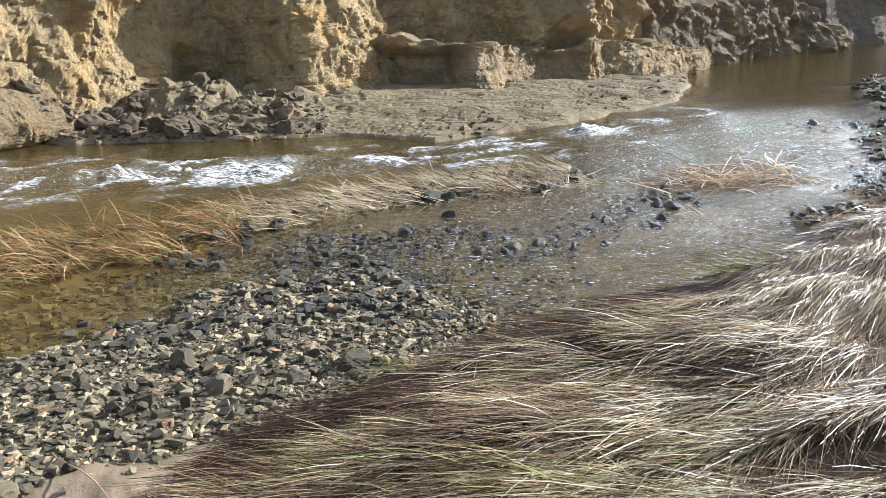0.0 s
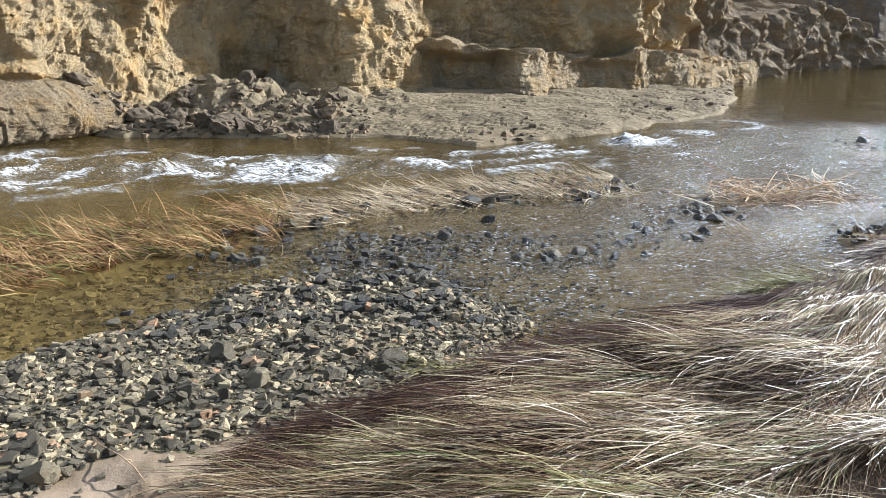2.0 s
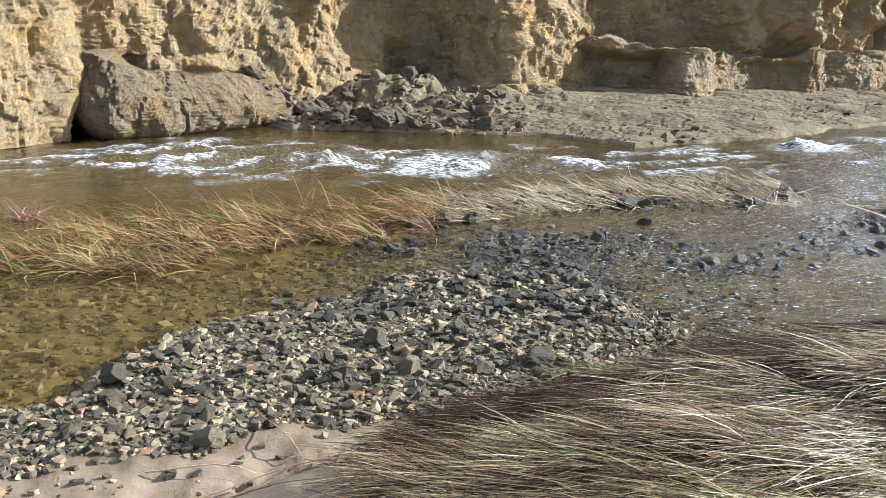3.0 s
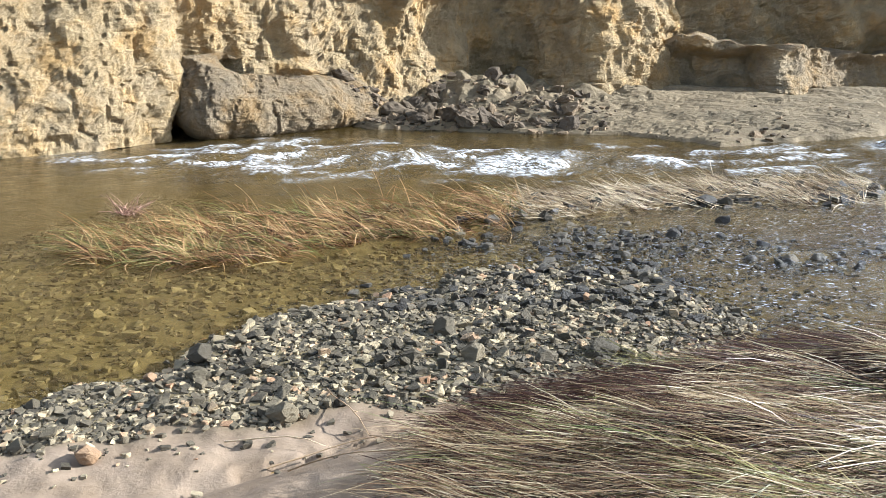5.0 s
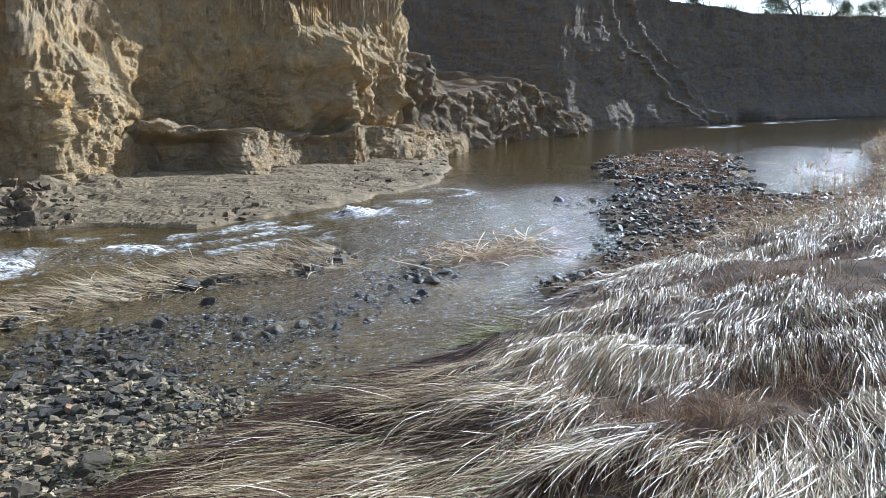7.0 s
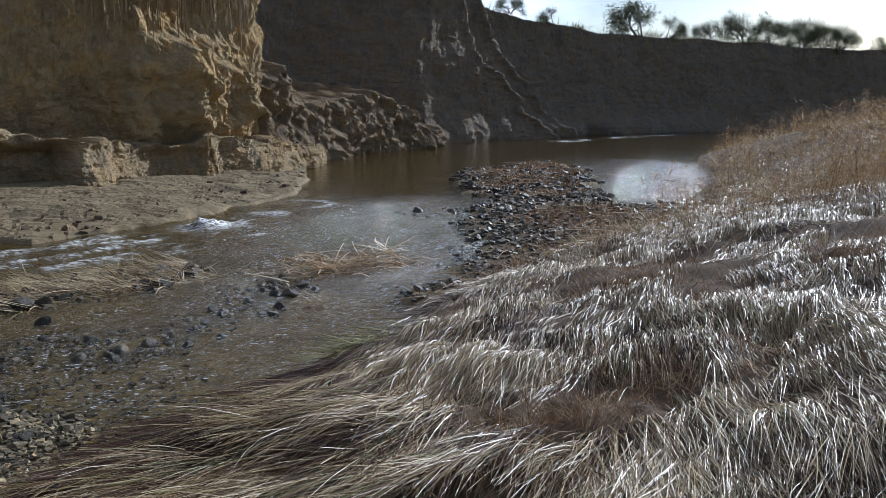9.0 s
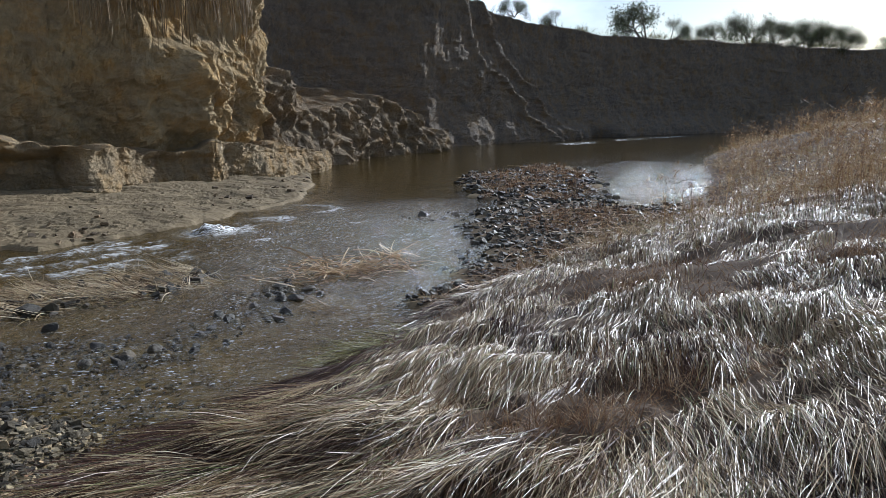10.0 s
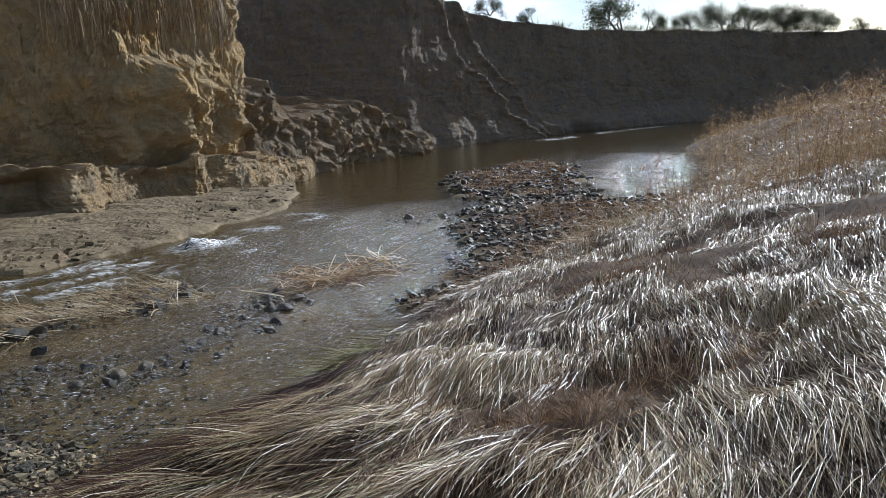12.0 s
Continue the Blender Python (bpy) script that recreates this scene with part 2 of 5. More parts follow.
def blade_material(name, tones, rough=0.46, spec=0.3, through=0.2):
    m, n, l, b = material(name, rough, spec)
    geo = n.new("ShaderNodeNewGeometry")
    col = ramp_node(n, l, geo.outputs["Random Per Island"], tones)
    patch = ramp_node(n, l, noise_node(n, l, 1.1, 5, 0.65), [(0.34, (0.50, 0.42, 0.35)), (0.5, (0.95, 0.88, 0.76)), (0.66, (1.12, 1.1, 1.06))])
    col = mix_node(n, l, 1.0, col, patch, "MULTIPLY")
    l.new(col, b.inputs["Base Color"])
    t = n.new("ShaderNodeBsdfTranslucent")
    l.new(col, t.inputs["Color"])
    mx = n.new("ShaderNodeMixShader")
    mx.inputs["Fac"].default_value = through
    l.new(b.outputs["BSDF"], mx.inputs[1])
    l.new(t.outputs["BSDF"], mx.inputs[2])
    l.new(mx.outputs["Shader"], n["Material Output"].inputs["Surface"])
    return m


DRY = blade_material("dry_grass", [(0.0, (0.12, 0.068, 0.038)), (0.25, (0.26, 0.17, 0.09)), (0.5, (0.44, 0.34, 0.20)), (0.84, (0.68, 0.59, 0.41)), (0.9, (0.22, 0.22, 0.08)), (1.0, (0.13, 0.17, 0.05))], 0.42, 0.3, 0.26)
# Red-brown mat, coloured darker still to paint shaded gaps between pale blades.
DARK = blade_material("dark_mat_and_gaps", [(0.0, (0.025, 0.012, 0.009)), (0.5, (0.055, 0.026, 0.019)), (0.85, (0.11, 0.055, 0.036)), (1.0, (0.045, 0.05, 0.02))], 0.6, 0.15)
ORANGE = blade_material("rusty_sedge", [(0.0, (0.15, 0.07, 0.03)), (0.35, (0.33, 0.185, 0.075)), (0.62, (0.56, 0.40, 0.21)), (0.76, (0.30, 0.24, 0.08)), (0.88, (0.16, 0.18, 0.05)), (1.0, (0.11, 0.14, 0.04))])
WEED = blade_material("russet_weed", [(0.0, (0.11, 0.058, 0.035)), (0.5, (0.21, 0.13, 0.078)), (1.0, (0.38, 0.28, 0.17))], 0.7, 0.12, 0.25)
TWIG = blade_material("pink_twig", [(0.0, (0.30, 0.17, 0.14)), (1.0, (0.50, 0.34, 0.29))])
DRIFT = blade_material("drift_twig", [(0.0, (0.22, 0.14, 0.085)), (0.4, (0.42, 0.30, 0.185)), (1.0, (0.70, 0.58, 0.42))], 0.7, 0.12)
# Bleached straw, its tones lifted further for backlight and wet sheen.
BLEACHED = blade_material("bleached_backlit_grass", [(0.0, (0.20, 0.145, 0.085)), (0.4, (0.46, 0.37, 0.24)), (1.0, (0.76, 0.68, 0.51))], 0.5, 0.25, 0.25)
GREEN = blade_material("green_sedge", [(0.0, (0.10, 0.10, 0.035)), (0.5, (0.20, 0.19, 0.065)), (1.0, (0.34, 0.30, 0.125))])
REED = blade_material("dry_reed", [(0.0, (0.08, 0.045, 0.026)), (0.4, (0.20, 0.12, 0.062)), (0.8, (0.36, 0.245, 0.13)), (0.95, (0.50, 0.40, 0.25)), (1.0, (0.16, 0.16, 0.065))], 0.65, 0.12, 0.4)
STRAW = blade_material("straw", [(0.0, (0.14, 0.09, 0.05)), (0.3, (0.30, 0.22, 0.12)), (0.75, (0.56, 0.46, 0.29)), (1.0, (0.24, 0.23, 0.10))], 0.5, 0.25, 0.3)
ROOT = blade_material("pale_root", [(0.0, (0.14, 0.10, 0.06)), (1.0, (0.36, 0.28, 0.175))], 0.7, 0.15)
LEAF = blade_material("thorn_leaf", [(0.0, (0.035, 0.045, 0.018)), (0.6, (0.07, 0.085, 0.032)), (1.0, (0.11, 0.11, 0.05))])
BARK = stone_material("grey_bark", [(0.0, (0.10, 0.08, 0.06)), (1.0, (0.16, 0.13, 0.1))], 0.9)

# ---- geometry helpers ----
rng = np.random.default_rng(7)
LATTICE = np.random.default_rng(3).random((64, 64, 64))


def vnoise(x, y, z):
    """Smooth noise, -1 to 1."""
    xi, yi, zi = np.floor(x).astype(int), np.floor(y).astype(int), np.floor(z).astype(int)
    fx, fy, fz = x - xi, y - yi, z - zi
    fx, fy, fz = (f * f * f * (f * (f * 6 - 15) + 10) for f in (fx, fy, fz))
    total = 0
    for dx in (0, 1):
        for dy in (0, 1):
            for dz in (0, 1):
                w = (fx if dx else 1 - fx) * (fy if dy else 1 - fy) * (fz if dz else 1 - fz)
                total = total + w * LATTICE[(xi + dx) % 64, (yi + dy) % 64, (zi + dz) % 64]
    return total * 2 - 1


def fbm(x, y, z, octaves=4, gain=0.5):
    x, y, z = np.broadcast_arrays(np.asarray(x, float), np.asarray(y, float), np.asarray(z, float))
    total, amp = 0, 1.0
    for i in range(octaves):
        total = total + amp * vnoise(x + 17.3 * i, y + 9.1 * i, z + 4.7 * i)
        x, y, z, amp = x * 2.03, y * 2.03, z * 2.03, amp * gain
    return total


def lumps(x, y, z):
    """Distance to the nearest of scattered points, about one in each unit cell."""
    x, y, z = np.broadcast_arrays(np.asarray(x, float), np.asarray(y, float), np.asarray(z, float))
    xi, yi, zi = np.floor(x).astype(int), np.floor(y).astype(int), np.floor(z).astype(int)
    best = np.full(x.shape, 9.0)
    for dx in (-1, 0, 1):
        for dy in (-1, 0, 1):
            for dz in (-1, 0, 1):
                i, j, k = (xi + dx) % 64, (yi + dy) % 64, (zi + dz) % 64
                best = np.minimum(best, (xi + dx + LATTICE[i, j, k] - x) ** 2 + (yi + dy + LATTICE[j, k, i] - y) ** 2 + (zi + dz + LATTICE[k, i, j] - z) ** 2)
    return np.sqrt(best)


def step(a, b, v):
    t = np.clip((v - a) / (b - a), 0, 1)
    return t * t * (3 - 2 * t)


def spline(points, spacing):
    """A smooth line through the points, resampled evenly."""
    p = np.array(points, float)
    q = np.vstack([2 * p[0] - p[1], p, 2 * p[-1] - p[-2]])
    line = []
    for i in range(1, len(q) - 2):
        for t in np.linspace(0, 1, 24, endpoint=False):
            a, b, c, d = q[i - 1], q[i], q[i + 1], q[i + 2]
            line.append(0.5 * (2 * b + (c - a) * t + (2 * a - 5 * b + 4 * c - d) * t ** 2 + (3 * b - a - 3 * c + d) * t ** 3))
    line = np.array(line + [p[-1]])
    run = np.r_[0, np.cumsum(np.linalg.norm(np.diff(line[:, :2], axis=0), axis=1))]
    s = np.linspace(0, run[-1], max(3, int(run[-1] / spacing)))
    return s, np.stack([np.interp(s, run, line[:, k]) for k in range(p.shape[1])], 1)


def side(points, x, y):
    """Signed distance from an open line: positive on its right-hand side."""
    p = np.array(points, float)
    best, sign = np.full(np.shape(x), 1e9), np.zeros(np.shape(x))
    for a, b in zip(p[:-1], p[1:]):
        d = b - a
        t = np.clip(((x - a[0]) * d[0] + (y - a[1]) * d[1]) / (d @ d), 0, 1)
        ex, ey = x - a[0] - t * d[0], y - a[1] - t * d[1]
        r = np.hypot(ex, ey)
        near = r < best
        sign = np.where(near, np.sign(ex * d[1] - ey * d[0]), sign)
        best = np.minimum(best, r)
    return best * sign


def inside(points, x, y):
    """Signed distance from a closed outline: positive inside."""
    p = np.array(points, float)
    best, odd = np.full(np.shape(x), 1e9), np.zeros(np.shape(x), bool)
    for a, b in zip(p, np.roll(p, -1, 0)):
        d = b - a
        t = np.clip(((x - a[0]) * d[0] + (y - a[1]) * d[1]) / (d @ d), 0, 1)
        best = np.minimum(best, np.hypot(x - a[0] - t * d[0], y - a[1] - t * d[1]))
        if b[1] != a[1]:
            odd ^= ((a[1] > y) != (b[1] > y)) & (x < (b[0] - a[0]) * (y - a[1]) / (b[1] - a[1]) + a[0])
    return np.where(odd, best, -best)


def mesh(name, verts, faces, mat, smooth=True, attributes=()):
    """A mesh from arrays; faces all of one size."""
    verts, faces = np.asarray(verts, np.float32), np.asarray(faces, np.int32)
    me = bpy.data.meshes.new(name)
    me.vertices.add(len(verts))
    me.vertices.foreach_set("co", verts.ravel())
    k = faces.shape[1]
    me.loops.add(faces.size)
    me.loops.foreach_set("vertex_index", faces.ravel())
    me.polygons.add(len(faces))
    me.polygons.foreach_set("loop_start", np.arange(0, faces.size, k, dtype=np.int32))
    me.polygons.foreach_set("use_smooth", np.full(len(faces), smooth))
    for key, values in attributes:
        me.attributes.new(key, "FLOAT", "POINT").data.foreach_set("value", np.asarray(values, np.float32).ravel())
    me.materials.append(mat)
    me.update(calc_edges=True)
    return me


def grid_faces(rows, cols, wrap=False):
    i, j = np.meshgrid(np.arange(rows - 1), np.arange(cols if wrap else cols - 1), indexing="ij")
    k = (j + 1) % cols
    return np.stack([i * cols + j, i * cols + k, (i + 1) * cols + k, (i + 1) * cols + j], -1).reshape(-1, 4)


def child(name, data, parent, label=""):
    ob = new(name, data)
    ob.parent = parent
    return tagged(ob, label)

# ---- the lie of the land: lines seen from above ----
EDGE = [(-40, -28), (-8, -2.5), (-4.3, 1.6), (-2.6, 3.1), (-1.9, 3.9), (-0.8, 5.1), (0.5, 6.2), (1.5, 6.9), (2.6, 7.8), (3.8, 8.8), (5.2, 10.1),
        (7.0, 11.2), (9.5, 12.6), (12.5, 14.6), (16, 17.3), (22, 23.5), (30, 33), (45, 45), (70, 55), (120, 60)]
CLIFF_NEAR = [(-34, -8), (-22, 5), (-15.5, 11.2), (-13.6, 11.5), (-12.4, 12.6), (-11.15, 14.4), (-11.55, 15.2), (-11.7, 16.0), (-11.1, 16.5), (-10.3, 17.3), (-9.3, 18.3),
              (-8.1, 19.2), (-7.1, 20.3), (-6.75, 21.5), (-6.4, 22.7), (-5.7, 23.0), (-4.8, 22.7), (-4.1, 22.3), (-3.4, 22.7), (-2.5, 24.0), (-1.6, 25.3), (-1.2, 26.9), (1.4, 28.0), (2.9, 27.8), (4.2, 28.5), (5.6, 29.8), (7.7, 31.4), (8.2, 33.2), (8.8, 38), (10.0, 44)]
CLIFF_FAR = [(7.9, 33.0), (8.9, 39.5), (10.2, 46.0), (12.5, 52.0), (18, 55.6), (24, 58.6), (30, 61.5), (36, 64.0), (41, 65.8), (46, 66.9), (52, 68.2), (60, 69.8), (72, 71.5), (90, 72), (120, 68), (170, 52)]
SHELF_EDGE = [(-11.2, 18.2), (-9.2, 18.0), (-7.6, 17.5), (-6.3, 17.5), (-4.8, 17.6), (-3.6, 17.7), (-2.2, 18.0), (-1.0, 17.3), (-0.1, 16.9), (1.4, 17.9), (3.6, 20.0), (5.9, 22.5), (7.2, 24.8), (8.3, 28), (9.2, 31.5), (9.9, 35)]
GRAVEL_NEAR = [(-6.0, 0.8), (-4.4, 3.2), (-3.9, 4.6), (-3.7, 5.6), (-3.0, 6.3), (-2.4, 6.9), (-2.35, 7.5), (-1.5, 7.85), (-0.6, 7.8), (0.0, 7.3), (0.28, 6.65), (0.1, 5.8), (-1.0, 4.0), (-2.5, 2.0)]
GRAVEL_WET = [(-2.7, 7.2), (-2.7, 8.5), (-1.9, 9.5), (-0.4, 9.6), (1.6, 9.7), (3.4, 11.4), (3.6, 10.4), (2.4, 9.4), (1.3, 8.2), (1.0, 7.1), (0.4, 6.8), (-0.3, 7.2)]
GRAVEL_FAR = [(4.6, 9.6), (6.1, 11.5), (7.0, 12.3), (7.7, 13.9), (8.4, 16.2), (10.7, 19.0), (12.4, 24.0), (16.0, 30.4), (20.5, 31.4), (18.0, 25.5), (14.2, 20.3), (12.6, 17.6), (14.8, 16.4), (10, 11), (6, 9)]
SANDLINE = [(-7, 1.2), (-3.9, 3.1), (-2.8, 3.75), (-1.7, 4.35), (-0.4, 5.3), (2, 7)]
HOOF_PRINTS = [(2.65, 3.74), (2.60, 3.52), (2.56, 3.69), (2.48, 3.42), (2.45, 3.49), (2.35, 4.10), (2.33, 3.89), (2.26, 3.68), (2.46, 3.90), (2.78, 3.25)]
WEED_PATCHES = [(3.25, 3.75, 0.42), (6.1, 4.8, 0.4), (2.5, 3.3, 0.3), (5.0, 6.2, 0.4)]
ISLAND = [(-7.2, 7.0), (-5.4, 7.0), (-4.2, 7.7), (-3.2, 8.9), (-1.9, 10.3), (0.2, 11.7), (2.3, 12.6), (2.4, 13.8), (0.2, 13.3), (-2.3, 11.9), (-4.2, 9.9), (-6.2, 8.6)]
SHALLOWS = [(-9, 2.6), (-5.5, 2.0), (-3.3, 5.7), (-2.2, 7.0), (-2.3, 8.6), (-3.6, 8.9), (-5.0, 7.9), (-7.5, 7.0), (-10, 5)]
POOL_FLOOR = -0.34
RIM = 9.2


def rim_rise(x):
    """How much higher the far rim stands towards the west."""
    return 1.7 * step(50, 24, np.asarray(x, float))


def cliff_side(x, y):
    line = CLIFF_NEAR[:-2] + CLIFF_FAR[1:]
    return side(line, x, y)


def land(x, y):
    """Height of the ground, and how sandy and how much of the river's bed it is."""
    x, y = np.asarray(x, float), np.asarray(y, float)
    b = side(EDGE, x, y)
    rough = fbm(x * 0.9, y * 0.9, 0.3, 4)
    fine = fbm(x * 4.5, y * 4.5, 2.3, 3)
    bank = np.interp(b, [0, 0.18, 0.6, 2, 3.3, 4.5, 8, 15, 25, 60, 400, 4000], [0.0, 0.14, 0.32, 0.66, 0.88, 1.0, 1.4, 2.15, 3.2, 5.0, 7, 9])
    bank = bank + 0.42 * step(1.8, 4.5, x) * step(2.4, 6.5, b) * step(26, 11, b)
    gentle = 1 - 0.55 * step(-0.5, -3.2, x) * step(8, 3, b)
    bank = bank * gentle + (0.10 * rough * step(0.2, 2.5, b) + 0.02 * fine) * step(0, 0.5, b) + 0.5 * fbm(x * 0.06, y * 0.06, 1.0, 3) * step(14, 30, b)
    bed = POOL_FLOOR + 0.07 * rough - 0.25 * step(12, 15, y - 0.35 * x)
    for outline, high, soft in ((GRAVEL_NEAR, 0.06, 0.9), (GRAVEL_WET, -0.07, 1.3), (GRAVEL_FAR, 0.07, 1.5), (ISLAND, -0.03, 0.8), (SHALLOWS, -0.10, 1.3)):
        d = inside(outline, x, y) + 0.25 * fbm(x * 1.3, y * 1.3, 5.0, 3) + (0.9 * fbm(x * 0.5, y * 0.5, 6.0, 3) * step(15, 19, y) if outline is GRAVEL_FAR else 0)
        bed = np.maximum(bed, POOL_FLOOR + (high - POOL_FLOOR) * step(-soft, 0.25, d) + 0.03 * fine * step(-0.4, 0.3, d))
    bed = np.maximum(bed, np.interp(-b, [0, 0.3, 1.2, 3], [0.0, -0.07, -0.2, -0.6]))
    for hx, hy in HOOF_PRINTS:
        bank = bank - 0.075 * np.exp(-(((x - hx) ** 2 + (y - hy) ** 2) / 0.0035) ** 2)
    z = np.where(b > 0, np.maximum(bank, 0), bed)
    up = step(-2.5, -5.5, cliff_side(x, y))
    z = z * (1 - up) + up * (RIM - 0.1 + 0.25 * fbm(x * 0.12, y * 0.12, 8.0, 3))
    sand = step(-0.2, -1.6, x) * step(4.5, 2.0, b) * step(-0.25, 0.15, side(SANDLINE, x, y) + 0.22 * fbm(x * 1.5, y * 1.5, 0, 3))
    inbed = step(0.1, -0.25, b) * (1 - up) * (1 - sand) * (1 - 0.9 * step(-0.8, 0.4, inside(GRAVEL_FAR, x, y)))
    return z, np.clip(sand + 0.4 * up, 0, 1), inbed


# ---- ground: one sheet to the horizon ----
def polar(radii, headings):
    r, h = np.meshgrid(radii, np.radians(headings), indexing="ij")
    return r * np.sin(h), r * np.cos(h)


def build_ground():
    headings = np.r_[np.arange(-55, 62, 0.45), np.arange(62, 305, 3.0)]
    radii = np.r_[0.0, 0.5, np.geomspace(1.0, 120, 350), np.geomspace(130, 4000, 26)]
    x, y = polar(radii, headings)
    z, sand, bed = land(x, y)
    me = mesh("ground", np.stack([x, y, z], -1).reshape(-1, 3), grid_faces(len(radii), len(headings), True), GROUND, True, (("sand", sand), ("bed", bed)))
    tagged(new("ground", me), "brown silty river bank with sand and grass soil", "ground", kind="structure")


build_ground()

# ---- water ----
RAPIDS = [(9.5, 27.5), (5.6, 21.0), (3.4, 18.2), (1.4, 15.8), (-1.0, 14.8), (-4.0, 14.2), (-6.2, 14.0), (-9.0, 13.4), (-12, 12)]

RIFFLE = [(-2.0, 7.2), (-1.5, 9.2), (1.6, 11.4), (2.6, 14.5), (4.2, 17.6), (6.6, 20.2), (9.2, 21.0), (9.8, 18.5), (8.4, 14.5), (6.0, 11.2), (3.6, 8.8), (1.4, 6.8)]
POOL = [(14.0, 19.5), (12.8, 16.8), (15.5, 16.0), (27, 28), (26, 33), (18.0, 25.0)]


def rapids_strength(x, y):
    d = np.abs(side(RAPIDS, x, y) + 0.5 * fbm(x * 0.7, y * 0.7, 0, 2))
    along = np.interp(x, [-13, -10, -8, -1.5, 0, 2.6, 3.5, 5, 9], [0, 0.6, 1, 1, 0.7, 0.5, 0.75, 0.25, 0.1])
    return np.exp(-(d / 1.9) ** 2) * along


def build_water():
    headings = np.arange(-52, 62, 0.34)
    radii = np.geomspace(2.8, 120, 400)
    x, y = polar(radii, headings)
    z, _, _ = land(x, y)
    depth = 1 - np.exp(-(np.maximum(-z, 0) / 0.33) ** 1.5)
    k = rapids_strength(x, y)
    u, v = 0.8 * x + 0.6 * y, -0.6 * x + 0.8 * y
    chop = fbm(u * 1.5, v * 2.6, 0, 4, 0.55)
    calm = fbm(u * 1.2, v * 3.0, 9.0, 3)
    lift = 0.085 * k * (chop + 0.35 * np.abs(chop)) + (0.007 * calm + 0.009 * fbm(u * 3.2, v * 6.0, 19.0, 2) * step(-0.5, 0.4, fbm(x * 0.35, y * 0.35, 3, 2) + 0.25)) * step(60, 12, np.hypot(x, y))
    streak = fbm(u * 1.1, v * 4.2, 3.0, 4, 0.6)
    clump = fbm(u * 0.55, v * 1.6, 23.0, 3)
    foam = np.clip(k * (0.14 + 1.25 * step(0.3, 1.0, 0.6 * streak + 0.7 * chop + 0.7 * clump + 0.35 * (k - 0.5))) - 0.1, 0, 1)
    spot = sum(a * np.exp(-((x - cx) ** 2 + (y - cy) ** 2) / w) for cx, cy, a, w in ((3.4, 18.2, 1.5, 0.16), (3.1, 18.0, 0.7, 0.2), (5.1, 19.6, 0.6, 0.1), (4.6, 19.8, 0.4, 0.1), (-3.2, 14.9, 0.5, 0.3), (-5.4, 14.2, 0.4, 0.2)))
    spot = spot + 0.5 * np.exp(-(((np.hypot(x - 5.9, y - 21.2) - 1.0) / 0.14) ** 2)) * step(5.7, 6.4, x)
    far = step(1.4, 0.2, np.abs(side([(34, 52.5), (44, 58.5), (54, 63)], x, y))) * step(0.0, 0.5, fbm(u * 0.5, v * 1.5, 2, 3)) * 0.8
    foam = np.clip(foam + spot + far, 0, 1)
    foam_glint = step(-1.6, 0.3, inside(RIFFLE, x, y)) * (0.55 + 0.45 * step(-0.3, 0.5, streak)) * 0.6 + 0.4 * k
    chopped = np.clip(np.maximum(step(-2.0, 0.8, inside(RIFFLE, x, y)) * (0.6 + 0.4 * step(7.5, 11.5, y)), step(-1.5, 1.0, inside(POOL, x, y))) + 0.25 * k, 0, 1)
    lift = lift + 0.02 * chopped * (1 - k) * fbm(u * 2.4, v * 4.6, 29.0, 3, 0.6) + 0.03 * spot * (0.4 + 2.0 * chop)
    me = mesh("river", np.stack([x, y, lift], -1).reshape(-1, 3), grid_faces(len(radii), len(headings)), WATER, True, (("depth", depth), ("foam", foam), ("foam_glint", foam_glint), ("chop", chopped)))
    tagged(new("river", me), "shallow brown silty river with white riffles", "water", kind="structure")


build_water()


# ---- cliffs ----
def curtain(name, points, spacing, levels, shape, top, label, mat=None, cap=(0.3, 0.9, 2.0, 4.0, 7.5), settle=0.9, climb=0.0):
    """A rock face that stands along a line, the river on the right-hand side of the line."""
    s, p = spline(points, spacing)
    d = np.gradient(p, axis=0)
    k = max(1, int(settle / spacing))
    box = np.ones(2 * k + 1) / (2 * k + 1)
    d = np.stack([np.convolve(np.pad(d[:, i], k, mode="edge"), box, "valid") for i in (0, 1)], 1)
    d /= np.linalg.norm(d, axis=1)[:, None]
    nx, ny = d[:, 1], -d[:, 0]
    crest = top(s, p)
    v = np.array(levels)[:, None]
    z = v * crest[None, :]
    x0, y0 = np.broadcast_to(p[:, 0], z.shape), np.broadcast_to(p[:, 1], z.shape)
    off = shape(np.broadcast_to(s, z.shape), z, x0, y0, v + 0 * z)
    rows = [np.stack([x0 + nx * off, y0 + ny * off, z + 0.06 * fbm(x0 * 2, y0 * 2, z * 2, 3) * step(0, 0.5, z)], -1)]
    last, edge = rows[0][-1], off[-1]
    for back_by in cap:
        q = last.copy()
        q[:, 0] = p[:, 0] + nx * (edge - back_by)
        q[:, 1] = p[:, 1] + ny * (edge - back_by)
        q[:, 2] = last[:, 2] + 0.12 * fbm(q[:, 0] * 1.2, q[:, 1] * 1.2, 4.0, 3) * min(1, back_by) + climb * (back_by * (1 + 0.8 * fbm(q[:, 0] * 0.5, q[:, 1] * 0.5, 9.0, 3)) + 5.0 * min(1, back_by) * (0.5 - lumps(q[:, 0] * 0.8, q[:, 1] * 0.8, 1.0)))
        rows.append(q[None])
    verts = np.concatenate(rows, 0)
    me = mesh(name, verts.reshape(-1, 3), grid_faces(len(verts), len(s)), mat or CLIFF, False)
    return tagged(new(name, me), label, "cliff", kind="structure")


def bump_at(x, y, cx, cy, w):
    return np.exp(-((x - cx) ** 2 + (y - cy) ** 2) / (w * w))


